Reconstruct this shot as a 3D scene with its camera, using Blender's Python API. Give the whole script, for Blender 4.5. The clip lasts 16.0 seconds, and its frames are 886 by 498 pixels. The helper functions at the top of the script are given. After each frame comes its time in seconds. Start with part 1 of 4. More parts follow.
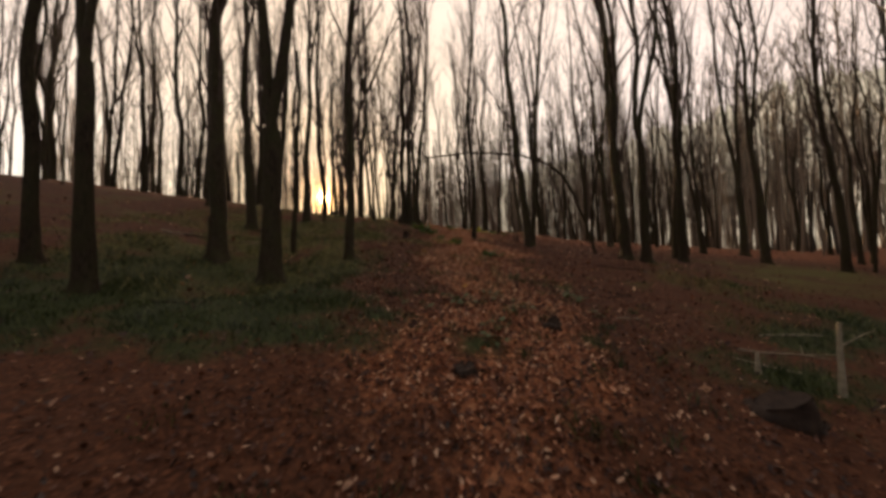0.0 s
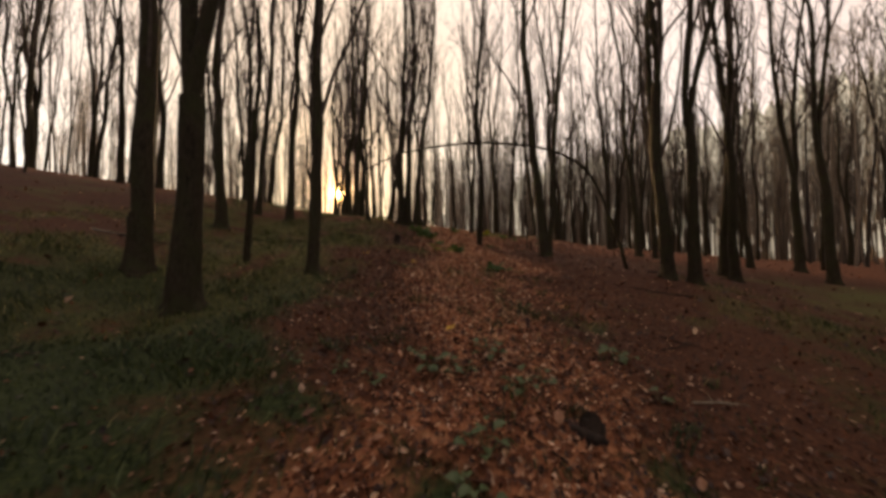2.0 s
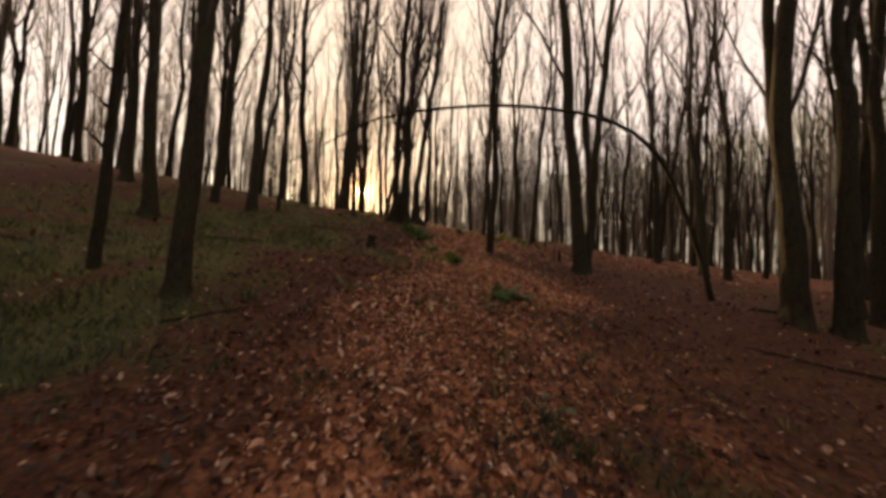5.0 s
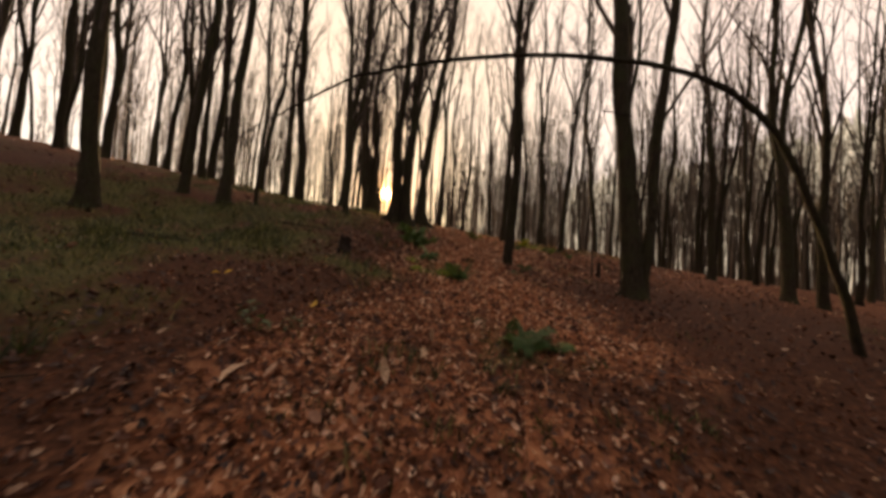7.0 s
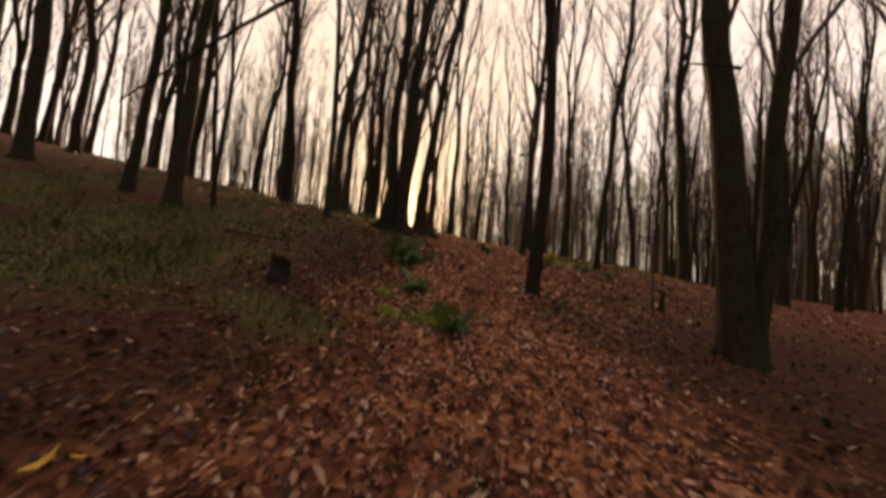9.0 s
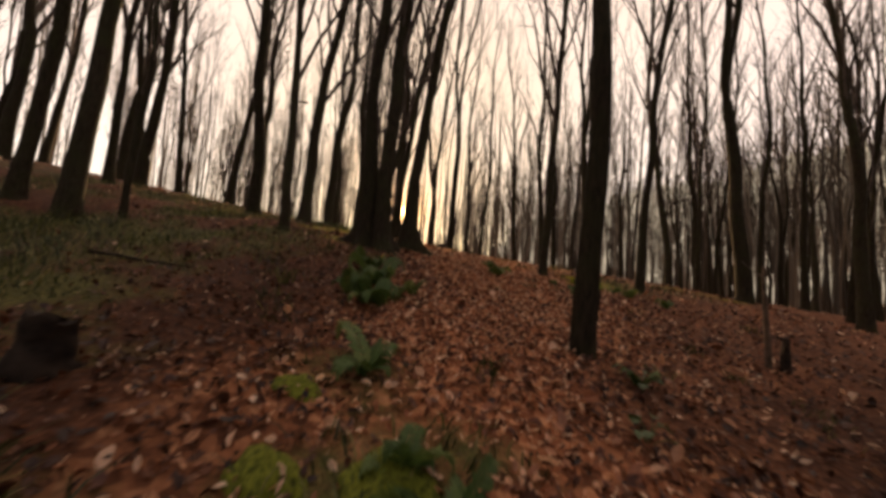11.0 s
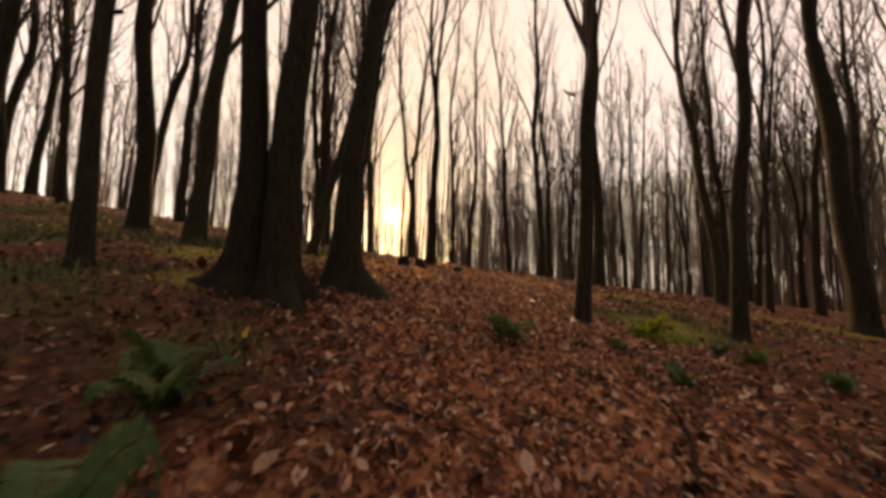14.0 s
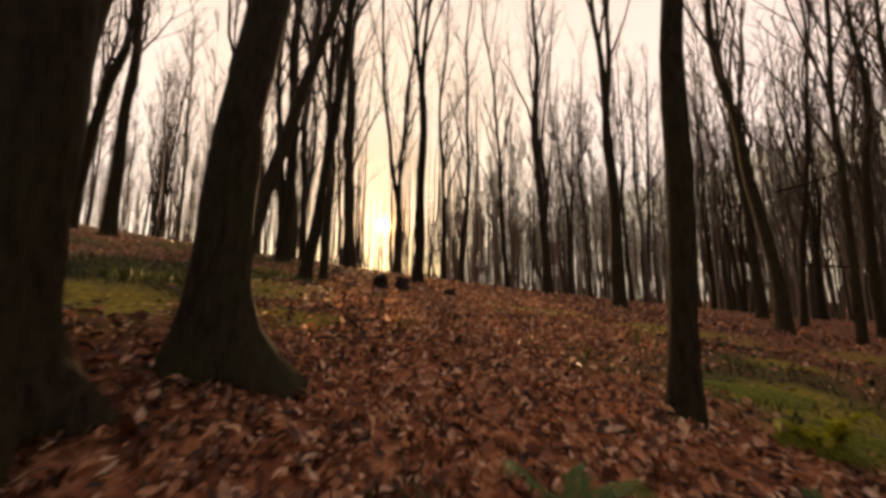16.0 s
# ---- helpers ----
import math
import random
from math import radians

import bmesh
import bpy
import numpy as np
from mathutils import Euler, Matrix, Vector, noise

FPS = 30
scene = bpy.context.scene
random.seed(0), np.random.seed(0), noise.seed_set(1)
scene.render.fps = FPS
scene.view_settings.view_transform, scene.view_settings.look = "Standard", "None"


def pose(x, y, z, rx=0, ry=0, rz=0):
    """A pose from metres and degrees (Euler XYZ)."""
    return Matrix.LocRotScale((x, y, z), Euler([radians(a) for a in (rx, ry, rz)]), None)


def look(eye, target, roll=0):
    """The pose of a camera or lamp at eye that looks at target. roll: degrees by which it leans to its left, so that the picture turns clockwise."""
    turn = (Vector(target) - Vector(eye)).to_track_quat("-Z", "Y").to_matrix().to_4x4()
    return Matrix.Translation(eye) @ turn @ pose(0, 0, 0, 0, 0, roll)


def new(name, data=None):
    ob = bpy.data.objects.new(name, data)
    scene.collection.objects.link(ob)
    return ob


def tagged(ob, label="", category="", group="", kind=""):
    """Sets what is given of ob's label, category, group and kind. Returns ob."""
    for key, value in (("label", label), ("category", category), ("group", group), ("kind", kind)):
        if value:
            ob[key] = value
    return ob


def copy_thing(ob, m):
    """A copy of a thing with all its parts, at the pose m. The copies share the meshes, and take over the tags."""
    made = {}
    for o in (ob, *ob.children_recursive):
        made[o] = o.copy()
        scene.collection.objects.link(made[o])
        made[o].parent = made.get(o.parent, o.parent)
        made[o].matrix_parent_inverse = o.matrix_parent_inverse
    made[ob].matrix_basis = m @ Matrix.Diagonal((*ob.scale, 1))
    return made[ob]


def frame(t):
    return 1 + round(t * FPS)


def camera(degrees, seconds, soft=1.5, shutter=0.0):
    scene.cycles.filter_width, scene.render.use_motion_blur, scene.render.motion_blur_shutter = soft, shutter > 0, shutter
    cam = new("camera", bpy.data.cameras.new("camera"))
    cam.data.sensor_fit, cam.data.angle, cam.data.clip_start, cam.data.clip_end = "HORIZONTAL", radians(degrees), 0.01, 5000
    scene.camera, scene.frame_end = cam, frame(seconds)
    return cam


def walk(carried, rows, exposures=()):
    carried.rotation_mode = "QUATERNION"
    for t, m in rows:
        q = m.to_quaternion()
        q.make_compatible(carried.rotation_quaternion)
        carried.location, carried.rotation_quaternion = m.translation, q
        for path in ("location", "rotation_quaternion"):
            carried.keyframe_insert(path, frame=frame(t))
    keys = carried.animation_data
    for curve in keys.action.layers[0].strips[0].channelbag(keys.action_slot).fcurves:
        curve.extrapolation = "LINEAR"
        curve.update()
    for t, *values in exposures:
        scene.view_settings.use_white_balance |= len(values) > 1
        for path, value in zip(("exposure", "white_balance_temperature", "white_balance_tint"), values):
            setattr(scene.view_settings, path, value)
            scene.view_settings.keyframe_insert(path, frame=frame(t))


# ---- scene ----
cam = camera(105.0, 16.0, soft=3.5, shutter=0.5)
PATH = [
    (0.0, pose(0.125, 0.126, 1.535, 92.31, 2.28, 0.27)),
    (0.5, pose(0.250, 0.592, 1.647, 92.07, 2.13, 0.58)),
    (1.0, pose(0.355, 1.066, 1.755, 91.81, 1.54, 0.98)),
    (1.5, pose(0.449, 1.537, 1.837, 91.73, 1.19, 1.72)),
    (2.0, pose(0.542, 2.011, 1.900, 92.02, 0.67, 2.29)),
    (2.5, pose(0.641, 2.492, 1.975, 91.68, -0.07, 3.08)),
    (3.0, pose(0.739, 2.978, 2.033, 91.58, -0.61, 3.70)),
    (3.5, pose(0.824, 3.462, 2.064, 91.82, -1.10, 4.26)),
    (4.0, pose(0.897, 3.944, 2.106, 91.85, -1.38, 4.74)),
    (6.5, pose(1.142, 6.437, 2.267, 92.65, -3.25, 8.08)),
    (7.0, pose(1.158, 6.899, 2.332, 92.64, -3.78, 9.17)),
    (7.5, pose(1.161, 7.408, 2.394, 93.04, -4.05, 9.95)),
    (8.0, pose(1.151, 7.907, 2.473, 93.10, -4.49, 10.87)),
    (8.5, pose(1.127, 8.379, 2.582, 93.00, -4.95, 11.70)),
    (11.0, pose(0.820, 10.675, 2.924, 95.18, -3.99, 12.54)),
    (11.5, pose(0.769, 11.136, 3.024, 95.35, -3.52, 12.50)),
    (12.0, pose(0.713, 11.576, 3.126, 95.53, -3.13, 12.21)),
    (12.5, pose(0.656, 12.006, 3.230, 95.59, -2.45, 11.73)),
    (13.0, pose(0.599, 12.444, 3.325, 95.84, -2.02, 11.39)),
    (13.5, pose(0.530, 12.880, 3.411, 95.87, -1.63, 11.05)),
    (14.0, pose(0.446, 13.303, 3.487, 95.72, -1.43, 10.61)),
    (14.5, pose(0.366, 13.718, 3.558, 96.05, -0.82, 10.20)),
    (15.0, pose(0.299, 14.130, 3.632, 96.35, -0.64, 9.77)),
    (15.5, pose(0.249, 14.539, 3.705, 96.94, -0.57, 9.57)),
    (16.0, pose(0.212, 14.948, 3.781, 97.35, -0.55, 9.37)),
]
walk(cam, PATH, exposures=((0.0, 0.49, 6500, 9), (4.0, 0.54, 6500, 9), (6.5, 0.54, 6800, 11), (8.5, 0.47, 6700, 11), (11.0, 0.50, 6700, 11), (13.0, 0.44, 6750, 12), (16.0, 0.43, 6750, 12)))

# ---- world and sun ----
SUN_AZ, SUN_EL = radians(19.4), radians(11.0)
SUN_DIR = Vector((-math.sin(SUN_AZ) * math.cos(SUN_EL), math.cos(SUN_AZ) * math.cos(SUN_EL), math.sin(SUN_EL)))
world = bpy.data.worlds.new("sky")
scene.world = world
world.use_nodes = True
nt = world.node_tree
nt.nodes.clear()
w_out = nt.nodes.new("ShaderNodeOutputWorld")
w_add = nt.nodes.new("ShaderNodeAddShader")
w_sky = nt.nodes.new("ShaderNodeTexSky")
w_sky.sky_type = "NISHITA"
w_sky.sun_disc = False
w_sky.sun_elevation = SUN_EL
w_sky.sun_rotation = -SUN_AZ
w_sky.dust_density = 0.4
w_b1 = nt.nodes.new("ShaderNodeBackground")
w_b1.inputs["Strength"].default_value = 0.05
nt.links.new(w_sky.outputs[0], w_b1.inputs["Color"])
# thin evening cloud: cream round the sun, mauve away from it
w_tc = nt.nodes.new("ShaderNodeTexCoord")
w_dot = nt.nodes.new("ShaderNodeVectorMath")
w_dot.operation = "DOT_PRODUCT"
w_dot.inputs[1].default_value = SUN_DIR
nt.links.new(w_tc.outputs["Generated"], w_dot.inputs[0])
w_ramp = nt.nodes.new("ShaderNodeValToRGB")
w_ramp.color_ramp.interpolation = "EASE"
CLOUD = ((0.0, (0.330, 0.243, 0.200)), (0.16, (0.658, 0.475, 0.367)), (0.40, (0.752, 0.550, 0.428)), (0.58, (0.827, 0.611, 0.479)), (0.80, (0.846, 0.616, 0.446)), (0.95, (0.808, 0.550, 0.320)), (0.985, (0.677, 0.385, 0.136)), (0.998, (0.489, 0.221, 0.052)))
for k, (at, col) in enumerate(CLOUD):
    el = w_ramp.color_ramp.elements[k] if k < 2 else w_ramp.color_ramp.elements.new(at)
    el.position, el.color = at, (*col, 1)
nt.links.new(w_dot.outputs["Value"], w_ramp.inputs[0])
w_map = nt.nodes.new("ShaderNodeMapping")
w_map.inputs["Scale"].default_value = (2.0, 2.0, 7.0)
nt.links.new(w_tc.outputs["Generated"], w_map.inputs[0])
w_noise = nt.nodes.new("ShaderNodeTexNoise")
w_noise.inputs["Scale"].default_value = 1.6
w_noise.inputs["Detail"].default_value = 5
nt.links.new(w_map.outputs[0], w_noise.inputs["Vector"])
w_cl = nt.nodes.new("ShaderNodeMapRange")
w_cl.inputs["To Min"].default_value = 0.82
w_cl.inputs["To Max"].default_value = 1.12
nt.links.new(w_noise.outputs[0], w_cl.inputs["Value"])
w_b2 = nt.nodes.new("ShaderNodeBackground")
nt.links.new(w_ramp.outputs[0], w_b2.inputs["Color"])
nt.links.new(w_cl.outputs[0], w_b2.inputs["Strength"])
nt.links.new(w_b1.outputs[0], w_add.inputs[0])
nt.links.new(w_b2.outputs[0], w_add.inputs[1])
# the low sun's disc and its aureole in the haze
w_last = w_add.outputs[0]
for power, strength, tint in ((350.0, 1.2, (1.0, 0.40, 0.06)), (2600.0, 4.0, (1.0, 0.45, 0.09)), (20000.0, 80.0, (1.0, 0.60, 0.20))):
    w_pow = nt.nodes.new("ShaderNodeMath")
    w_pow.operation = "POWER"
    w_max = nt.nodes.new("ShaderNodeMath")
    w_max.operation = "MAXIMUM"
    w_max.inputs[1].default_value = 0.0
    nt.links.new(w_dot.outputs["Value"], w_max.inputs[0])
    nt.links.new(w_max.outputs[0], w_pow.inputs[0])
    w_pow.inputs[1].default_value = power
    w_mul = nt.nodes.new("ShaderNodeMath")
    w_mul.operation = "MULTIPLY"
    w_mul.inputs[1].default_value = strength
    nt.links.new(w_pow.outputs[0], w_mul.inputs[0])
    w_b = nt.nodes.new("ShaderNodeBackground")
    w_b.inputs["Color"].default_value = (*tint, 1)
    nt.links.new(w_mul.outputs[0], w_b.inputs["Strength"])
    w_sum = nt.nodes.new("ShaderNodeAddShader")
    nt.links.new(w_last, w_sum.inputs[0])
    nt.links.new(w_b.outputs[0], w_sum.inputs[1])
    w_last = w_sum.outputs[0]
nt.links.new(w_last, w_out.inputs[0])

sun = new("sun", bpy.data.lights.new("sun", "SUN"))
sun.data.energy, sun.data.angle, sun.data.color = 5.0, radians(0.6), (1.0, 0.62, 0.30)
sun.matrix_world = look(SUN_DIR * 60, (0, 0, 0))


# ---- materials ----
def mat_new(name):
    m = bpy.data.materials.new(name)
    m.use_nodes = True
    n = m.node_tree
    b = n.nodes["Principled BSDF"]
    return m, n, b


def ramp_node(n, stops):
    r = n.nodes.new("ShaderNodeValToRGB")
    for k, (at, col) in enumerate(stops):
        e = r.color_ramp.elements[k] if k < 2 else r.color_ramp.elements.new(at)
        e.position, e.color = at, (*col, 1)
    return r


def noise_node(n, scale, detail=4, vector=None, rough=0.6):
    t = n.nodes.new("ShaderNodeTexNoise")
    t.inputs["Scale"].default_value, t.inputs["Detail"].default_value, t.inputs["Roughness"].default_value = scale, detail, rough
    if vector is not None:
        n.links.new(vector, t.inputs["Vector"])
    return t


def mix_node(n, fac, a, b, mode="MIX"):
    x = n.nodes.new("ShaderNodeMix")
    x.data_type, x.blend_type = "RGBA", mode
    for sock, v in ((x.inputs[0], fac), (x.inputs[6], a), (x.inputs[7], b)):
        if isinstance(v, (int, float)):
            sock.default_value = v
        elif isinstance(v, tuple):
            sock.default_value = (*v, 1)
        else:
            n.links.new(v, sock)
    return x.outputs[2]


def bump_node(n, b, height, strength, distance=0.02):
    u = n.nodes.new("ShaderNodeBump")
    u.inputs["Strength"].default_value, u.inputs["Distance"].default_value = strength, distance
    n.links.new(height, u.inputs["Height"])
    n.links.new(u.outputs[0], b.inputs["Normal"])


def ground_material():
    m, n, b = mat_new("forest_floor")
    tc = n.nodes.new("ShaderNodeTexCoord").outputs["Object"]
    fine = noise_node(n, 26, 6, tc)
    cell = n.nodes.new("ShaderNodeTexVoronoi")
    cell.inputs["Scale"].default_value = 17
    n.links.new(tc, cell.inputs["Vector"])
    litter = ramp_node(n, ((0.25, (0.045, 0.018, 0.010)), (0.45, (0.20, 0.083, 0.042)), (0.62, (0.42, 0.19, 0.098)), (0.8, (0.60, 0.34, 0.195))))
    n.links.new(mix_node(n, 0.55, fine.outputs[0], cell.outputs["Color"]), litter.inputs[0])
    wide = noise_node(n, 0.8, 4, tc)
    tone = ramp_node(n, ((0.35, (0.72, 0.66, 0.62)), (0.65, (1.15, 1.08, 1.0))))
    n.links.new(wide.outputs[0], tone.inputs[0])
    dry = mix_node(n, 1.0, litter.outputs[0], tone.outputs[0], "MULTIPLY")
    # dark soil beside the line, with the shade of the sides painted in
    soil = ramp_node(n, ((0.3, (0.018, 0.008, 0.005)), (0.55, (0.060, 0.025, 0.013)), (0.75, (0.17, 0.070, 0.034))))
    n.links.new(fine.outputs[0], soil.inputs[0])
    shaded = n.nodes.new("ShaderNodeAttribute")
    shaded.attribute_name = "soil_shade"
    brown = mix_node(n, shaded.outputs["Fac"], dry, soil.outputs[0])
    green = ramp_node(n, ((0.3, (0.027, 0.029, 0.010)), (0.55, (0.090, 0.085, 0.026)), (0.75, (0.21, 0.175, 0.055))))
    n.links.new(noise_node(n, 34, 5, tc).outputs[0], green.inputs[0])
    # dark green ramp for the foot of the slope
    fresh = ramp_node(n, ((0.3, (0.011, 0.018, 0.007)), (0.55, (0.030, 0.043, 0.014)), (0.75, (0.080, 0.088, 0.030))))
    n.links.new(noise_node(n, 34, 5, tc).outputs[0], fresh.inputs[0])
    olive_tone = n.nodes.new("ShaderNodeAttribute")
    olive_tone.attribute_name = "olive_tone"
    sward = mix_node(n, olive_tone.outputs["Fac"], fresh.outputs[0], green.outputs[0])
    moss = n.nodes.new("ShaderNodeAttribute")
    moss.attribute_name = "moss"
    edge = n.nodes.new("ShaderNodeMath")
    edge.operation = "MULTIPLY_ADD"
    rag = mix_node(n, 0.5, noise_node(n, 2.2, 4, tc).outputs[0], noise_node(n, 11, 5, tc).outputs[0])
    n.links.new(rag, edge.inputs[0])
    edge.inputs[1].default_value = 1.8
    n.links.new(moss.outputs["Fac"], edge.inputs[2])
    step = n.nodes.new("ShaderNodeMapRange")
    step.inputs["From Min"].default_value, step.inputs["From Max"].default_value = 1.12, 1.7
    n.links.new(edge.outputs[0], step.inputs["Value"])
    # yellow-green moss ramp, brightened to paint the low sun on it
    gold = ramp_node(n, ((0.3, (0.10, 0.085, 0.012)), (0.55, (0.26, 0.22, 0.026)), (0.75, (0.48, 0.39, 0.055))))
    n.links.new(noise_node(n, 21, 5, tc).outputs[0], gold.inputs[0])
    sun_tone = n.nodes.new("ShaderNodeAttribute")
    sun_tone.attribute_name = "sunlit_moss_tone"
    turf = mix_node(n, step.outputs[0], brown, sward)
    n.links.new(mix_node(n, sun_tone.outputs["Fac"], turf, gold.outputs[0]), b.inputs["Base Color"])
    b.inputs["Roughness"].default_value = 0.9
    b.inputs["Specular IOR Level"].default_value = 0.15
    bump_node(n, b, mix_node(n, 0.5, fine.outputs[0], cell.outputs["Distance"]), 0.8, 0.03)
    return m


def bark_material(name, dark, light, algae, amount):
    m, n, b = mat_new(name)
    tc = n.nodes.new("ShaderNodeTexCoord").outputs["Object"]
    mp = n.nodes.new("ShaderNodeMapping")
    mp.inputs["Scale"].default_value = (1.0, 1.0, 0.22)
    n.links.new(tc, mp.inputs[0])
    grain = noise_node(n, 38, 6, mp.outputs[0], 0.7)
    blot = noise_node(n, 3.2, 4, tc)
    col = ramp_node(n, ((0.3, dark), (0.7, light)))
    n.links.new(grain.outputs[0], col.inputs[0])
    spread = n.nodes.new("ShaderNodeMapRange")
    spread.inputs["From Min"].default_value, spread.inputs["From Max"].default_value, spread.inputs["To Max"].default_value = 0.42, 0.68, amount
    n.links.new(blot.outputs[0], spread.inputs["Value"])
    info = n.nodes.new("ShaderNodeObjectInfo")
    vary = ramp_node(n, ((0.0, (0.75, 0.72, 0.70)), (1.0, (1.2, 1.2, 1.15))))
    n.links.new(info.outputs["Random"], vary.inputs[0])
    base = mix_node(n, spread.outputs[0], col.outputs[0], algae)
    n.links.new(mix_node(n, 1.0, base, vary.outputs[0], "MULTIPLY"), b.inputs["Base Color"])
    b.inputs["Roughness"].default_value = 0.85
    b.inputs["Specular IOR Level"].default_value = 0.12
    bump_node(n, b, grain.outputs[0], 0.7, 0.02)
    return m


def island_material(name, stops, rough=0.7, sheen=0.0, through_light=0.0, frond=0.0):
    m, n, b = mat_new(name)
    geo = n.nodes.new("ShaderNodeNewGeometry")
    col = ramp_node(n, stops)
    if frond:
        # each frond keeps to a tone of its own
        own = n.nodes.new("ShaderNodeObjectInfo").outputs["Random"]
        n.links.new(mix_node(n, frond, geo.outputs["Random Per Island"], own), col.inputs[0])
    else:
        n.links.new(geo.outputs["Random Per Island"], col.inputs[0])
    tc = n.nodes.new("ShaderNodeTexCoord").outputs["Object"]
    spot = ramp_node(n, ((0.3, (0.7, 0.68, 0.66)), (0.7, (1.15, 1.12, 1.1))))
    n.links.new(noise_node(n, 60, 3, tc).outputs[0], spot.inputs[0])
    tint = mix_node(n, 1.0, col.outputs[0], spot.outputs[0], "MULTIPLY")
    n.links.new(tint, b.inputs["Base Color"])
    b.inputs["Roughness"].default_value = rough
    b.inputs["Specular IOR Level"].default_value = 0.5
    if through_light:
        # thin leaves let the light from behind through
        glow = n.nodes.new("ShaderNodeBsdfTranslucent")
        n.links.new(mix_node(n, 1.0, tint, (1.2, 1.08, 0.92), "MULTIPLY"), glow.inputs["Color"])
        blend = n.nodes.new("ShaderNodeMixShader")
        blend.inputs[0].default_value = through_light
        n.links.new(b.outputs[0], blend.inputs[1])
        n.links.new(glow.outputs[0], blend.inputs[2])
        n.links.new(blend.outputs[0], n.nodes["Material Output"].inputs["Surface"])
    if sheen:
        b.inputs["Sheen Weight"].default_value, b.inputs["Sheen Roughness"].default_value = sheen, 0.28
        b.inputs["Sheen Tint"].default_value = (1.0, 0.62, 0.32, 1)
        b.inputs["Specular IOR Level"].default_value = 0.55
    return m


def noisy_material(name, a, c, scale, rough=0.85, depth=0.5):
    m, n, b = mat_new(name)
    tc = n.nodes.new("ShaderNodeTexCoord").outputs["Object"]
    t = noise_node(n, scale, 6, tc)
    col = ramp_node(n, ((0.32, a), (0.68, c)))
    n.links.new(t.outputs[0], col.inputs[0])
    n.links.new(col.outputs[0], b.inputs["Base Color"])
    b.inputs["Roughness"].default_value = rough
    b.inputs["Specular IOR Level"].default_value = 0.25
    bump_node(n, b, t.outputs[0], depth, 0.02)
    return m


MAT_GROUND = ground_material()
SWELLS = ((-3, 16.5, 0.133), (3, 13, 0.006), (-6, 12, -0.642), (5.5, 10, 0.211), (0, 9, -0.103), (0, 5, 0.202), (2.5, 18, 0.051), (-2.5, 21, -0.104), (-4, 7, -0.437), (-6, 18.5, -0.106), (-3.2, 8.8, 0.154), (-6.3, 13.5, 0.166), (5.5, 20, 0.146), (8.9, 20.5, -0.199), (-2.2, 18, 0.080), (3.2, 14.6, -0.087), (-9, 17, 0.129), (6.5, 15.5, -0.036), (4.6, 4.2, 0.036))
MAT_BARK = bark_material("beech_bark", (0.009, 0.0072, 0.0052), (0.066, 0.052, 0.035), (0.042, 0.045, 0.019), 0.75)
MAT_TWIG = noisy_material("twig_bark", (0.045, 0.034, 0.026), (0.12, 0.090, 0.070), 6, 0.85, 0.3)
# paler than the near bark: distance haze is painted into these browns
MAT_FAR_HAZE = island_material("far_bark_haze", ((0.0, (0.045, 0.035, 0.025)), (0.4, (0.105, 0.084, 0.058)), (0.75, (0.195, 0.158, 0.113)), (1.0, (0.34, 0.28, 0.21))), 0.9)
MAT_DEAD = noisy_material("dead_wood", (0.008, 0.005, 0.004), (0.040, 0.027, 0.019), 14)
MAT_STAKE = noisy_material("bare_sapling_wood", (0.045, 0.030, 0.021), (0.15, 0.105, 0.075), 16)
MAT_PALE = noisy_material("weathered_wood", (0.16, 0.14, 0.10), (0.34, 0.32, 0.24), 18)
MAT_LEAF = island_material("beech_litter", ((0.0, (0.028, 0.011, 0.007)), (0.28, (0.125, 0.049, 0.028)), (0.55, (0.43, 0.195, 0.110)), (0.80, (0.70, 0.42, 0.255)), (0.95, (0.90, 0.70, 0.52))), 0.38, 1.0, 0.45)
# darker copy of the litter: shade at the sides put into its colour
MAT_SHADED_LEAF = island_material("shaded_litter", ((0.0, (0.014, 0.006, 0.004)), (0.35, (0.046, 0.016, 0.009)), (0.72, (0.120, 0.043, 0.022)), (0.90, (0.27, 0.14, 0.080)), (1.0, (0.62, 0.46, 0.33))), 0.42, 0.0, 0.3)
MAT_PIECE = island_material("single_leaf", ((0.0, (0.10, 0.040, 0.023)), (0.4, (0.34, 0.155, 0.088)), (0.75, (0.62, 0.38, 0.24)), (1.0, (0.82, 0.62, 0.45))), 0.42, 0.3, 0.42, 0.95)
MAT_TAN = noisy_material("tan_leaf", (0.42, 0.26, 0.15), (0.70, 0.50, 0.33), 40, 0.6, 0.2)
MAT_YELLOW = noisy_material("yellow_leaf", (0.55, 0.33, 0.03), (0.70, 0.46, 0.06), 40, 0.6, 0.2)
MAT_FERN = island_material("fern_green", ((0.0, (0.040, 0.085, 0.018)), (0.45, (0.080, 0.150, 0.034)), (0.75, (0.115, 0.190, 0.050)), (0.93, (0.22, 0.28, 0.085)), (1.0, (0.42, 0.42, 0.12))), 0.55, 0.0, 0.30, 0.8)
MAT_BRIGHT = island_material("yellow_green_fern", ((0.0, (0.15, 0.20, 0.015)), (0.6, (0.40, 0.46, 0.035)), (1.0, (0.70, 0.66, 0.09))), 0.5, 0.0, 0.6)
MAT_HERB = island_material("herb_green", ((0.0, (0.030, 0.060, 0.020)), (0.6, (0.080, 0.125, 0.046)), (1.0, (0.20, 0.25, 0.12))), 0.5, 0.0, 0.3)
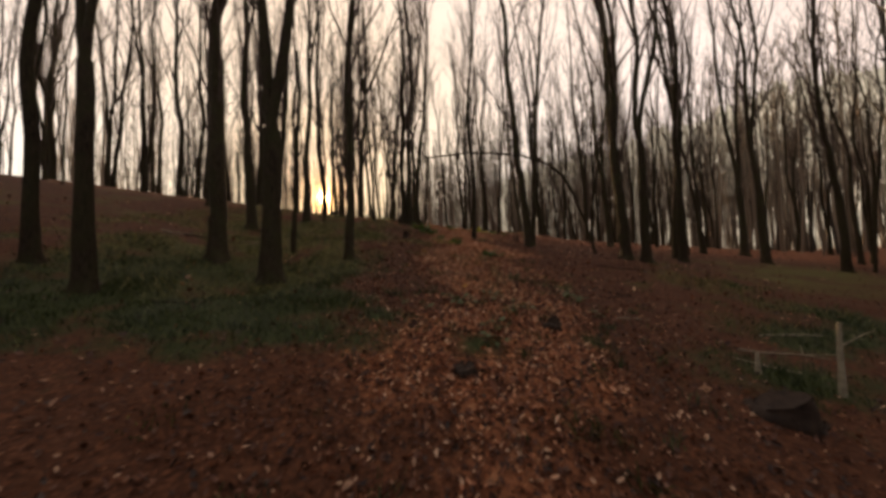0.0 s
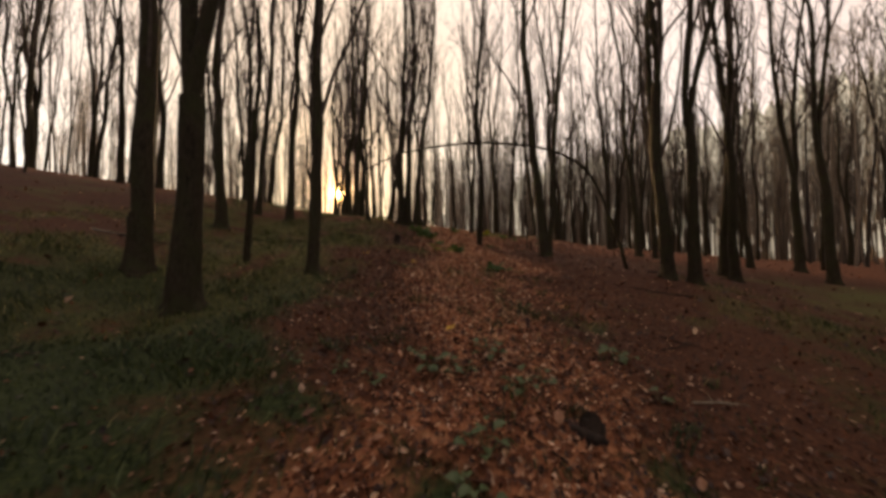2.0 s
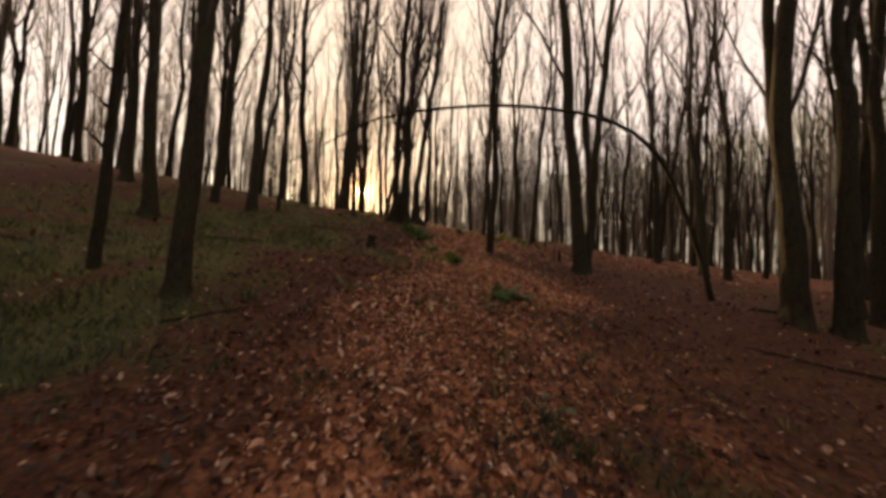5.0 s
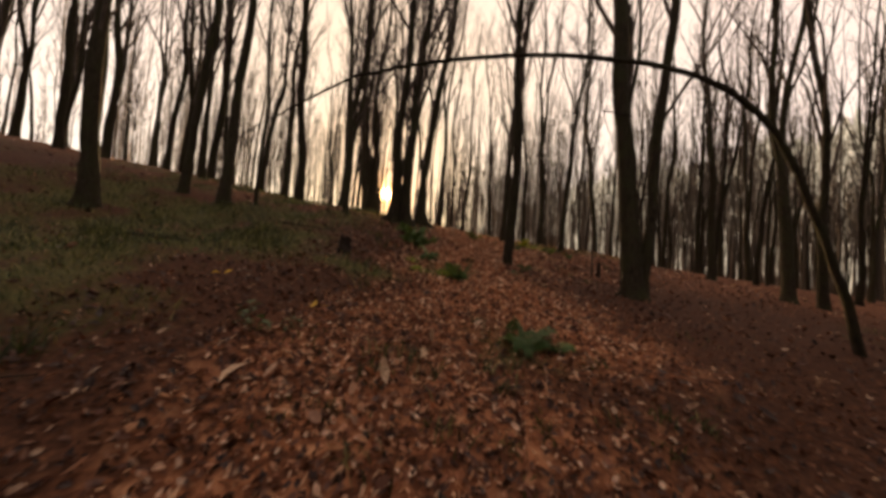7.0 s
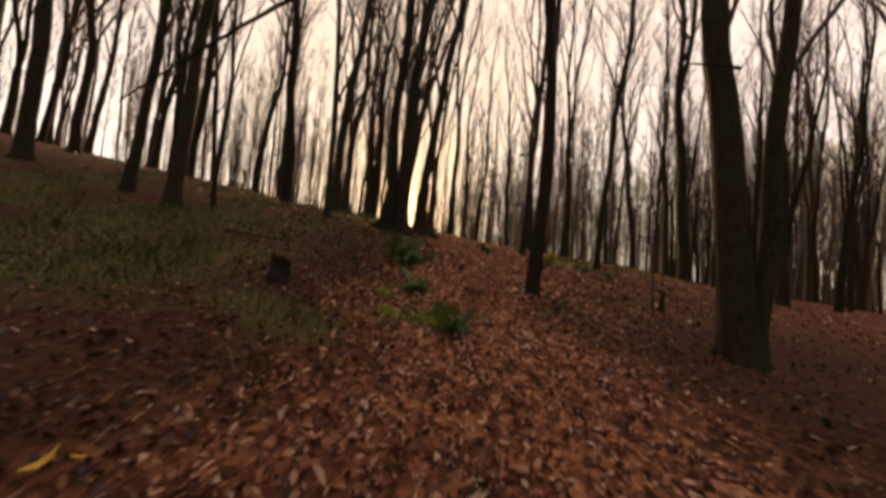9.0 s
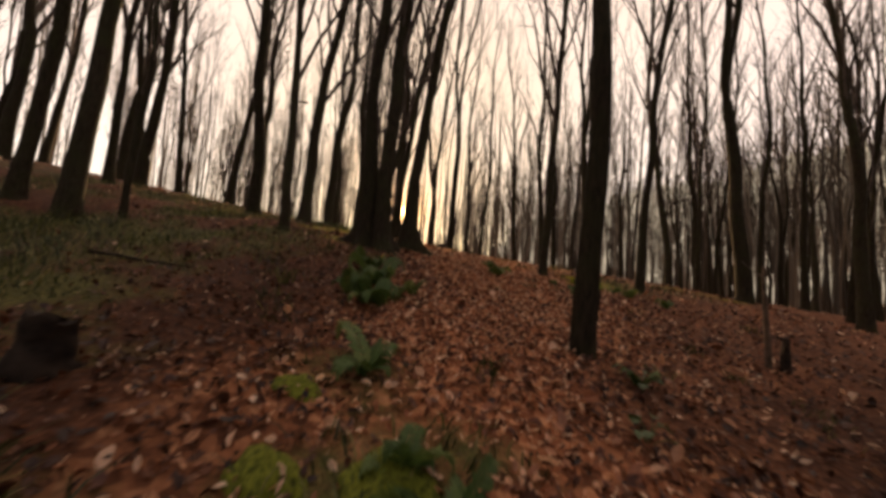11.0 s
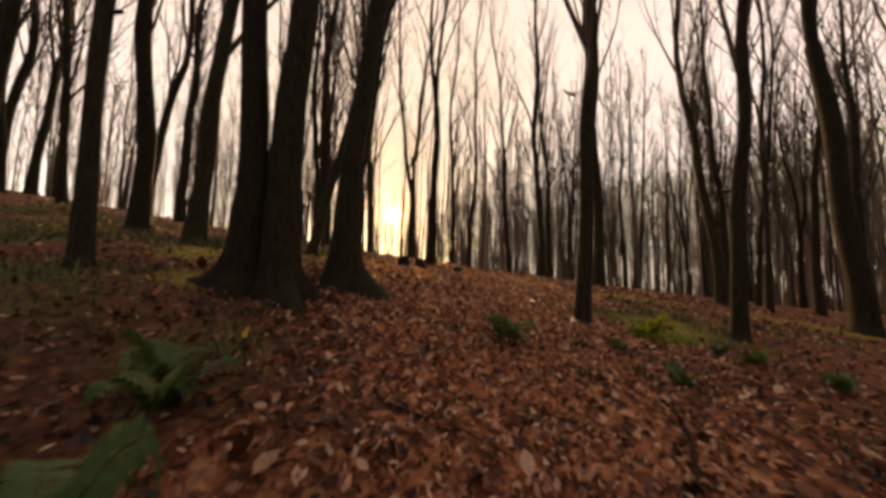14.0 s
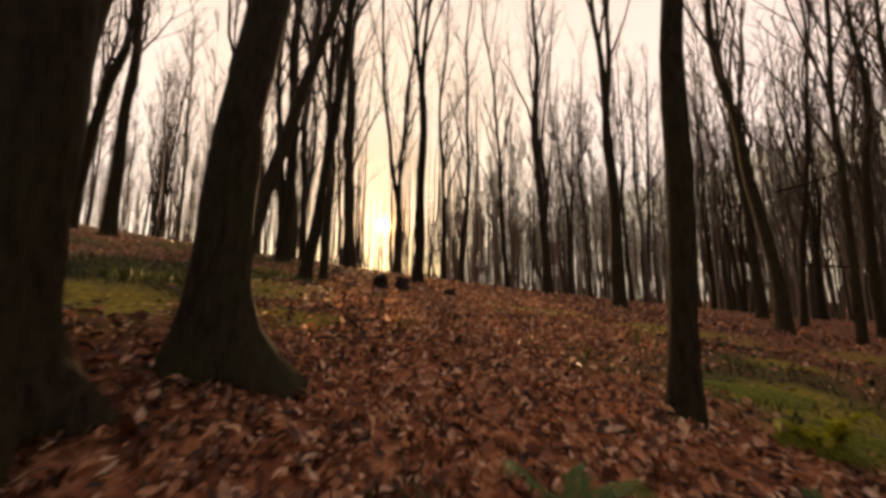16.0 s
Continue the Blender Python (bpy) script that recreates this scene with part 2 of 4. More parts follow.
MAT_GRASS = island_material("grass_green", ((0.0, (0.012, 0.023, 0.007)), (0.5, (0.042, 0.066, 0.019)), (0.82, (0.130, 0.150, 0.048)), (1.0, (0.34, 0.31, 0.14))), 0.5, 0.0, 0.4)
MAT_DARK_GRASS = island_material("dark_grass_green", ((0.0, (0.008, 0.018, 0.006)), (0.5, (0.024, 0.046, 0.014)), (0.85, (0.062, 0.092, 0.030)), (1.0, (0.16, 0.19, 0.075))), 0.6, 0.0, 0.3)
MAT_MOSS = noisy_material("moss", (0.050, 0.066, 0.008), (0.24, 0.26, 0.030), 45, 0.95, 1.0)


# ---- mesh helpers ----
class Soup:
    """Points and faces of one mesh while it grows."""

    def __init__(self):
        self.v, self.f, self.n = [], [], 0

    def add(self, pts, faces):
        self.v.append(np.asarray(pts, float))
        self.f.append(np.asarray(faces, int) + self.n)
        self.n += len(pts)

    def mesh(self, name, material, smooth=True):
        me = bpy.data.meshes.new(name)
        v = np.concatenate(self.v)
        loops, starts, at = [], [], 0
        for f in self.f:
            loops.append(f.ravel())
            starts.append(at + np.arange(len(f)) * f.shape[1])
            at += f.size
        loops, starts = np.concatenate(loops), np.concatenate(starts)
        me.vertices.add(len(v))
        me.vertices.foreach_set("co", v.ravel())
        me.loops.add(len(loops))
        me.loops.foreach_set("vertex_index", loops.astype(np.int32))
        me.polygons.add(len(starts))
        me.polygons.foreach_set("loop_start", starts.astype(np.int32))
        me.update(calc_edges=True)
        me.polygons.foreach_set("use_smooth", np.full(len(starts), smooth))
        me.materials.append(material)
        return me


def tube(soup, pts, radii, sides=6, lobes=0, lobe=None, cap=False):
    """A tapered round limb along pts."""
    pts, radii = np.asarray(pts, float), np.asarray(radii, float)
    n = len(pts)
    d = np.gradient(pts, axis=0)
    d /= np.linalg.norm(d, axis=1)[:, None] + 1e-9
    ref = np.array((1.0, 0, 0)) if abs(d[:, 0]).mean() < 0.7 else np.array((0, 1.0, 0))
    u = np.cross(d, ref)
    u /= np.linalg.norm(u, axis=1)[:, None] + 1e-9
    w = np.cross(d, u)
    a = np.arange(sides) * (2 * math.pi / sides)
    r = np.repeat(radii[:, None], sides, 1)
    if lobe is not None:
        r = r + np.asarray(lobe)[:, None] * np.maximum(0, np.cos(lobes * a + radii[0] * 40)) [None, :]
    ring = pts[:, None, :] + r[:, :, None] * (np.cos(a)[None, :, None] * u[:, None, :] + np.sin(a)[None, :, None] * w[:, None, :])
    v = ring.reshape(-1, 3)
    i = np.arange(n - 1)[:, None] * sides + np.arange(sides)[None, :]
    j = np.arange(n - 1)[:, None] * sides + (np.arange(sides)[None, :] + 1) % sides
    soup.add(v, np.stack([i, i + sides, j + sides, j], -1).reshape(-1, 4))
    if cap:
        soup.add(np.vstack([ring[-1], pts[-1:]]), np.array([(k, (k + 1) % sides, sides) for k in range(sides)]))


def part(name, soup, material, parent, label="", smooth=True):
    ob = new(name, soup.mesh(name, material, smooth))
    ob.parent = parent
    return tagged(ob, label) if label else ob


def thing(name, at, label, category, group=""):
    ob = new(name)
    ob.empty_display_size = 0.1
    ob.location = at
    return tagged(ob, label, category, group)


# ---- ground ----
GROUND = np.array((2.1281, -3.5454, 3.7882, 1.2330, -0.3007, -1.1757, -0.5931, 1.7553, -0.5269, -1.5958))


def lie(x, y):
    """The height of the forest floor."""
    x, y = np.asarray(x, float), np.asarray(y, float)
    u, v = np.tanh(x / 24), np.tanh((y - 11) / 18)
    z = sum(c * t for c, t in zip(GROUND, (1 + 0 * x, u, v, u * u, u * v, v * v, v ** 3, u * v * v, u * u * v, u ** 3)))
    for cx, cy, amp in SWELLS:
        z = z + amp * np.exp(-((x - cx) ** 2 + (y - cy) ** 2) / 8)
    z = z + 0.020 * np.sin(2.3 * x + 1.1 * np.sin(1.7 * y)) * np.cos(1.9 * y - 0.8 * x) + 0.010 * np.sin(5.1 * x + 2.0 * y) * np.sin(4.3 * y - 1.4 * x)
    return z


def patchy(x, y, scale, seed):
    """Smooth value noise, 0 to 1."""
    x, y = np.asarray(x, float) * scale, np.asarray(y, float) * scale
    i, j = np.floor(x), np.floor(y)
    u, v = x - i, y - j
    u, v = u * u * (3 - 2 * u), v * v * (3 - 2 * v)

    def h(a, b):
        w = np.sin(a * 127.1 + b * 311.7 + seed * 17.3) * 43758.5453
        return w - np.floor(w)

    return (h(i, j) * (1 - u) + h(i + 1, j) * u) * (1 - v) + (h(i, j + 1) * (1 - u) + h(i + 1, j + 1) * u) * v


MOSS_LOW = (  # grassy patches of the lower slope: x, y, half width, half length, strength
    (5.4, 5.4, 1.5, 1.0, 0.75), (7.0, 6.5, 2.0, 1.2, 0.8),
    (-1.2, 2.8, 0.6, 0.5, 0.4), (-1.75, 3.95, 0.9, 0.5, 1.0), (-1.0, 3.75, 0.5, 0.4, 0.8), (-4.6, 3.6, 2, 1.2, 0.8), (-2.6, 4.3, 1.3, 0.9, 0.95), (0.43, 3.75, 0.35, 0.3, 0.6), (3.9, 3.9, 1, 0.8, 0.8),
    (-3, 4.2, 1.5, 1.3, 0.9), (1.9, 4.3, 0.4, 0.4, 0.4), (-0.75, 4.4, 0.5, 0.35, 0.8), (-1.9, 4.7, 1.1, 0.9, 0.9), (5, 5, 1.2, 0.8, 0.6),
    (-4, 6, 2, 1.6, 0.8), (-5.5, 6.6, 2, 1.6, 0.9), (2.2, 6.9, 0.5, 0.4, 0.45), (-2.9, 7, 1.7, 1.1, 0.9), (4.3, 7.6, 1, 0.6, 0.5),
)
MOSS_HIGH = (  # and of the upper slope
    (9.5, 9.6, 3.0, 1.6, 0.85), (12.5, 12.0, 3.5, 2.2, 0.85),
    (6.5, 8, 2, 1.2, 0.7), (-4.2, 8.6, 1.8, 1, 0.55), (1.3, 9.8, 0.45, 0.4, 0.6), (-4.2, 10, 2.2, 1.5, 0.58), (0.5, 11.7, 0.5, 0.35, 0.7),
    (-3, 11.8, 1.6, 0.9, 0.6), (0.3, 11.8, 0.5, 0.3, 0.8), (0.1, 12.4, 0.5, 0.3, 0.7), (-5.5, 12.5, 2.4, 1.2, 0.6), (-3.6, 14.6, 1.3, 0.9, 0.6),
    (-1, 14.75, 0.35, 0.5, 0.5), (-6.5, 16.5, 2.5, 1.5, 0.6), (2, 17.3, 0.35, 0.25, 0.9), (2, 17.7, 0.8, 0.5, 0.8), (-3.4, 17.8, 1, 0.8, 0.8),
    (0.62, 12.1, 0.5, 0.25, 0.9), (-0.68, 11.1, 0.7, 0.3, 0.8), (2.1, 18.0, 1.3, 0.5, 0.9), (2.9, 18.6, 1.2, 0.6, 0.75), (-3, 19.2, 1.8, 0.8, 0.8), (1.2, 19.4, 1.8, 0.5, 0.6),
)


def mossy(x, y):
    x, y = np.asarray(x, float), np.asarray(y, float)
    m = np.zeros(np.broadcast(x, y).shape)
    for cx, cy, a, c, s in MOSS_LOW + MOSS_HIGH:
        m = np.maximum(m, s * np.exp(-(((x - cx) / a) ** 2 + ((y - cy) / c) ** 2) ** 0.8))
    n = 0.45 * patchy(x, y, 0.8, 1) + 0.35 * patchy(x, y, 2.1, 2) + 0.2 * patchy(x, y, 5.0, 3)
    return 1.05 * m + 1.9 * (n - 0.5) * (0.2 + m) - 0.05 + 0.45 * np.clip(n - 0.52, 0, 1) * (np.abs(x - 0.4) > 1.4) + 0.42 * np.clip((-1.0 - x) / 2.0, 0, 1) * np.clip((n - 0.28) * 3, 0, 1)


SUNLIT_PATCHES = ((-2.75, 16.8, 0.9, 0.55), (-2.1, 15.75, 0.5, 0.3), (-1.25, 17.4, 0.8, 0.5), (2.1, 17.7, 0.6, 0.28), (-2.4, 18.1, 0.8, 0.6), (-2.6, 19.0, 0.9, 0.6), (-3.6, 20.6, 1.2, 0.6), (0.75, 20.35, 1.3, 0.5), (2.6, 20.0, 1.3, 0.5), (4.4, 19.4, 1.2, 0.5), (1.95, 17.2, 0.38, 0.22), (2.35, 18.0, 0.5, 0.25), (2.9, 18.8, 0.5, 0.3), (-3.0, 16.5, 0.5, 0.3))


def sunlit_moss(x, y):
    """Where the yellow-green moss grows, with sunlight painted into its colour."""
    m = np.zeros(np.broadcast(x, y).shape)
    for cx, cy, a, c in SUNLIT_PATCHES:
        m = np.maximum(m, np.exp(-(((x - cx) / a) ** 2 + ((y - cy) / c) ** 2)))
    grain = 0.5 * patchy(x, y, 1.3, 7) + 0.3 * patchy(x, 1.7 * y, 3.3, 8) + 0.2 * patchy(x, y, 7.0, 9)
    return np.clip((m + 1.5 * (grain - 0.5) * np.minimum(1, 3 * m)) * 1.5 - 0.45, 0, 0.85)


LINE_Y, LINE_X = (0, 2, 5, 9.5, 13, 17, 21, 40), (0.2, 0.4, 0.65, 0.65, 0.4, 0.15, -0.7, -6)


def soil_shade(x, y):
    """How dark the floor is, bare soil and painted side shade together: 0 on the trodden line, 1 well beside it."""
    off = x - np.interp(y, LINE_Y, LINE_X)
    off = np.where(off < 0, -1.25 * off, off * (1 - 0.15 * np.clip((y - 5) / 2, 0, 1)))
    dim = 0.9 * np.clip((off + 1.6 * (patchy(x, y, 0.55, 5) - 0.5) + 0.9 * (patchy(x, y, 1.9, 6) - 0.5) - 0.65) / 1.6, 0, 1)
    # lighter towards the crest, where brighter light is painted in
    dim = dim * (1 - 0.45 * np.clip((y - 13.5) / 3.5, 0, 1))
    # the foot of the slope is darkened all over to paint its shade
    return np.clip(1.1 * dim + 0.26 * np.clip((12.5 - y) / 3.0, 0, 1) + 0.30 * np.clip((5.5 - y) / 3.0, 0, 1), 0, 0.95)


def olive_tone(x, y):
    """0 where the grass is dark green, at the foot of the slope; 1 where it is olive."""
    return np.clip((y - 5.0 + 3.0 * (patchy(x, y, 0.7, 15) - 0.5)) / 3.5, 0, 1)


def build_ground():
    gx = np.unique(np.concatenate([-np.geomspace(9, 420, 36)[::-1], np.arange(-9, 9.01, 0.12), np.geomspace(9, 420, 36)]))
    gy = np.unique(np.concatenate([-np.geomspace(1, 420, 40)[::-1], np.arange(-1, 25.01, 0.12), 24 + np.geomspace(1, 420, 40)]))
    X, Y = np.meshgrid(gx, gy)
    Z = lie(X, Y)
    soup = Soup()
    w = len(gx)
    i = (np.arange(len(gy) - 1)[:, None] * w + np.arange(w - 1)[None, :]).ravel()
    soup.add(np.stack([X.ravel(), Y.ravel(), Z.ravel()], 1), np.stack([i, i + 1, i + w + 1, i + w], 1))
    me = soup.mesh("ground", MAT_GROUND)
    at = me.attributes.new("moss", "FLOAT", "POINT")
    at.data.foreach_set("value", mossy(X, Y).ravel().astype(np.float32))
    at = me.attributes.new("sunlit_moss_tone", "FLOAT", "POINT")
    at.data.foreach_set("value", sunlit_moss(X, Y).ravel().astype(np.float32))
    at = me.attributes.new("olive_tone", "FLOAT", "POINT")
    at.data.foreach_set("value", olive_tone(X, Y).ravel().astype(np.float32))
    at = me.attributes.new("soil_shade", "FLOAT", "POINT")
    at.data.foreach_set("value", soil_shade(X, Y).ravel().astype(np.float32))
    tagged(new("ground", me), "brown leaf-strewn forest floor with mossy green patches", "ground", kind="structure")


build_ground()


# ---- trees ----
def limb_line(rng, start, direction, length, steps, rise, wander):
    pts = [np.array(start, float)]
    d = np.array(direction, float)
    d /= np.linalg.norm(d)
    for k in range(steps):
        d = d + np.array((rng.normal(0, wander), rng.normal(0, wander), rise + rng.normal(0, wander * 0.6)))
        d /= np.linalg.norm(d)
        pts.append(pts[-1] + d * (length / steps))
    return np.array(pts)


def grow_branches(crown, rng, line, radii, first, count, reach, shoots=5, twigs=3):
    """Rising limbs, their side shoots and twigs along a stem, in one mesh or each in its own."""
    soup = crown
    n = len(line)
    for k in range(count):
        s = first + (0.98 - first) * (k + rng.uniform(0, 0.9)) / count
        f = s * (n - 1)
        i = min(int(f), n - 2)
        p = line[i] + (line[i + 1] - line[i]) * (f - i)
        r = np.interp(f, range(n), radii)
        a = k * 2.4 + rng.uniform(-0.6, 0.6)
        out = rng.uniform(0.09, 0.32)
        length = reach * (1.35 - 0.85 * s) * rng.uniform(0.6, 1.3)
        if isinstance(crown, list):
            soup = Soup()
            crown.append(soup)
        limb = limb_line(rng, p, (math.cos(a) * out, math.sin(a) * out, rng.uniform(0.55, 0.9)), length, 5, 0.12, 0.13)
        r0 = min(r * 0.55, 0.009 + 0.008 * length)
        rr = np.linspace(r0, 0.005, 6)
        tube(soup, limb, rr, 5 if shoots > 4 else 4)
        for _ in range(shoots):
            g = rng.uniform(1.2, 4.6)
            j = min(int(g), 4)
            q = limb[j] + (limb[j + 1] - limb[j]) * (g - j)
            b = rng.uniform(0, 6.28)
            dirn = (limb[j + 1] - limb[j]) / np.linalg.norm(limb[j + 1] - limb[j]) + 0.45 * np.array((math.cos(b), math.sin(b), 0.5))
            shoot = limb_line(rng, q, dirn, length * rng.uniform(0.25, 0.5), 3, 0.08, 0.12)
            tube(soup, shoot, np.linspace(min(rr[j] * 0.7, 0.013), 0.0045, 4), 3)
            for _ in range(twigs):
                j2 = rng.integers(1, 4)
                b = rng.uniform(0, 6.28)
                tw = limb_line(rng, shoot[j2], (shoot[j2] - shoot[j2 - 1]) * 6 / length + 0.8 * np.array((math.cos(b), math.sin(b), 0.5)), length * rng.uniform(0.10, 0.22), 2, 0.05, 0.15)
                tube(soup, tw, (0.0058, 0.0048, 0.0034), 3)


def stem_line(rng, lean, height, steps, bend):
    """A stem that leans, sways a little and straightens with height."""
    h = np.linspace(0, 1, steps) ** 1.25 * height
    ph = rng.uniform(0, 6.28, 4)
    sway = bend * np.stack([np.sin(h * 0.55 + ph[0]) + 0.4 * np.sin(h * 1.3 + ph[1]) - math.sin(ph[0]) - 0.4 * math.sin(ph[1]),
                            np.sin(h * 0.5 + ph[2]) + 0.4 * np.sin(h * 1.2 + ph[3]) - math.sin(ph[2]) - 0.4 * math.sin(ph[3])], 1)
    sway *= (np.minimum(1, h / 5.0) ** 1.5)[:, None]
    # small kinks where old limbs were shed
    for wave, size in ((1.9, 0.018), (3.7, 0.009)):
        k = rng.uniform(0, 6.28, 2)
        sway += size * np.minimum(1, h)[:, None] * np.stack([np.sin(wave * h + k[0]), np.sin(wave * h + k[1])], 1)
    return np.stack([lean[0] * h + sway[:, 0], lean[1] * h + sway[:, 1], h], 1)


def add_roots(soup, rng, x, y, r, lean, flare, count, roots=(), foot=0.0):
    """The concave skirt of the stem's foot, with buttresses that run out into the floor."""
    base = float(lie(x, y))
    sides = 36 if roots else 26
    a = np.arange(sides) * (6.2832 / sides)
    a0 = rng.uniform(0, 6.28)
    spurs = [(a0 + 6.283 * k / count + rng.uniform(-0.35, 0.35), r * flare * rng.uniform(0.35, 1.0), r * rng.uniform(0.8, 1.5), rng.uniform(0.22, 0.36)) for k in range(count)]
    spurs += [(math.radians(b), reach, tall, 0.30) for b, reach, tall in roots]
    h = np.concatenate([[-0.12], np.linspace(0, 1, 12) ** 1.7 * max([5.5 * r] + [2.2 * q[2] for q in spurs])])
    up = np.maximum(h, 0)
    R = r * (0.985 + 0.30 * flare * np.exp(-up / (1.1 * r)))[:, None] + 0 * a[None, :]
    for b, reach, tall, wide in spurs:
        d = (a - b + math.pi) % (2 * math.pi) - math.pi
        fall = np.exp(-up / (0.30 * tall)) * 0.75 + 0.25 * np.exp(-up / (0.9 * tall))
        # a spur narrows as it runs out
        R = R + reach * fall[:, None] * np.exp(-(np.abs(d)[None, :] / (wide * (0.75 + 0.8 * (1 - fall[:, None])))) ** 1.6)
    R *= 1 + 0.025 * rng.normal(0, 1, R.shape)
    R[-1] = 0.9 * r
    px, py = R * np.cos(a)[None, :] + lean[0] * up[:, None], R * np.sin(a)[None, :] + lean[1] * up[:, None]
    px = px + foot * np.exp(-(up / 0.65) ** 2)[:, None]
    sink = np.exp(-up / (1.2 * r))[:, None]
    z = h[:, None] + (lie(x + px, y + py) - base) * sink - 0.03 * sink
    n = len(h)
    i = np.arange(n - 1)[:, None] * sides + np.arange(sides)[None, :]
    k = np.arange(n - 1)[:, None] * sides + (np.arange(sides)[None, :] + 1) % sides
    soup.add(np.stack([px, py, z], -1).reshape(-1, 3), np.stack([i, k, k + sides, i + sides], -1).reshape(-1, 4))


def tree_meshes(seed, r, lean, height, fork=0.0, spread=0.1, twin=None, flare=1.0, first=0.26, limbs=15, reach=3.6, shoots=5, twigs=3, apart=False, foot=0.0):
    rng = np.random.default_rng(seed)
    trunk, crown = Soup(), [] if apart else Soup()
    line = stem_line(rng, lean, height, 30, 0.11)
    line[:, 0] += foot * np.exp(-(line[:, 2] / 0.65) ** 2)
    h = line[:, 2]
    radii = r * (1.02 - 0.88 * (h / height) ** 0.9) + flare * r * 0.34 * np.exp(-h / (1.1 * r + 0.03))
    radii = np.maximum(radii * (1 + 0.05 * np.sin(h * rng.uniform(2, 4) + rng.uniform(0, 6)) + rng.normal(0, 0.018, len(h))), 0.012)
    low = line.copy()
    low[0, 2] = -0.25
    lobe = flare * r * 0.22 * np.exp(-h / (1.0 * r + 0.03))
    stems = []
    if fork:
        k = int(np.searchsorted(h, fork))
        tube(trunk, low[:k + 1], radii[:k + 1], 14, 5, lobe[:k + 1])
        for sgn in (-1, 1):
            a = rng.uniform(-0.4, 0.4)
            side = np.stack([sgn * spread * math.cos(a) * (h[k:] - h[k]), sgn * spread * math.sin(a) * (h[k:] - h[k]), 0 * h[k:]], 1)
            up = line[k:] + side
            rr = radii[k:] * (0.78 if sgn < 0 else 0.7)
            tube(trunk, up, rr, 9)
            stems.append((up, rr, 0.12))
    else:
        tube(trunk, low, radii, 14, 5, lobe)
        stems.append((line, radii, first))
    if twin:
        t2 = stem_line(rng, (lean[0] + twin[0], lean[1] + twin[1]), height * 0.85, 20, 0.08)
        hh = t2[:, 2]
        t2[:, 0] += np.sign(twin[0]) * r * 0.6
        t2[0, 2] = -0.2
        rr = np.maximum(twin[2] * (1.0 - 0.85 * hh / height) + 0.3 * twin[2] * np.exp(-hh / 0.2), 0.012)
        tube(trunk, t2, rr, 10)
        stems.append((t2, rr, first))
    for up, rr, f in stems:
        grow_branches(crown, rng, up, rr, f, max(6, limbs // len(stems)), reach, shoots, twigs)
    return trunk, crown


def beech(x, y, r, lx, ly, height=0.0, label="", name="beech_tree", roots=(), **kw):
    seed = int(abs(131 * x + 977 * y) * 10)
    height = height or 9.5 + 42 * r
    rooty = kw.get("flare", 1.0)
    if y > 22:
        kw.update(shoots=4, twigs=2)
    trunk, crown = tree_meshes(seed, r, (lx, ly), height, reach=2.6 + 8 * r, limbs=19, apart=True, **kw)
    add_roots(trunk, np.random.default_rng(seed + 7000), x, y, r, (lx, ly), rooty, 4 if r < 0.1 else 6, roots, kw.get("foot", 0.0))
    if not label:
        size = "slender young" if r < 0.08 else "tall straight" if r < 0.15 else "stout mature"
        label = size + " bare beech with dark algae-tinted bark on the leaf-strewn slope"
    ob = thing(name, (x, y, float(lie(x, y))), label, "tree", "beeches of the wood")
    part("trunk", trunk, MAT_BARK, ob)
    for limb in crown:
        part("limb", limb, MAT_TWIG, ob)
    return ob


beech(-6.55, 5.59, 0.110, -0.022, 0.010, fork=5.0, spread=0.08)
beech(-4.98, 4.93, 0.124, -0.016, 0.014, fork=3.0, spread=0.10)
beech(-4.87, 7.59, 0.177, 0.002, 0.030)
beech(-3.10, 6.41, 0.177, 0.019, 0.035, fork=2.6, spread=0.11)
beech(-2.17, 8.30, 0.108, 0.060, 0.010)
beech(-17.91, 18.57, 0.114, 0.058, 0.060)
beech(-20.26, 17.69, 0.158, -0.014, 0.021)
beech(-17.03, 19.58, 0.126, 0.037, 0.030)
beech(-12.76, 16.68, 0.135, 0.007, 0.006)
beech(-14.75, 20.61, 0.140, 0.027, 0.013)
beech(-9.38, 13.95, 0.143, 0.011, 0.014)
beech(-18.88, 19.27, 0.145, -0.006, -0.004, fork=2.5, spread=0.12)
beech(-23.48, 20.17, 0.180, 0.027, -0.002, fork=3.0, spread=0.10)
beech(-9.54, 17.80, 0.140, 0.044, 0.020)
beech(3.34, 12.84, 0.155, -0.066, 0.022, twin=(0.16, -0.02, 0.09))
beech(1.39, 13.60, 0.094, 0.012, -0.012, flare=0.22, foot=-0.06)
beech(5.53, 10.23, 0.145, -0.058, 0.033, fork=4.2, spread=0.05)
beech(5.78, 10.65, 0.106, -0.045, 0.027)
beech(6.05, 10.13, 0.130, 0.020, -0.017, fork=3.2, spread=0.08)
beech(8.83, 12.88, 0.148, 0.005, -0.009, fork=3.5, spread=0.07)
beech(14.16, 16.08, 0.157, -0.012, 0.003, fork=3.2, spread=0.08)
beech(12.90, 13.69, 0.144, -0.019, 0.009, fork=4.0, spread=0.06)
beech(14.86, 12.67, 0.133, -0.016, 0.003)
beech(8.45, 12.01, 0.128, -0.016, 0.008)
beech(-6.70, 12.20, 0.152, -0.014, -0.022)
beech(-6.75, 14.21, 0.105, 0.056, 0.046)
beech(-5.56, 14.19, 0.132, 0.037, 0.024, fork=5.5, spread=0.05)
beech(8.97, 20.96, 0.135, -0.037, 0.013)
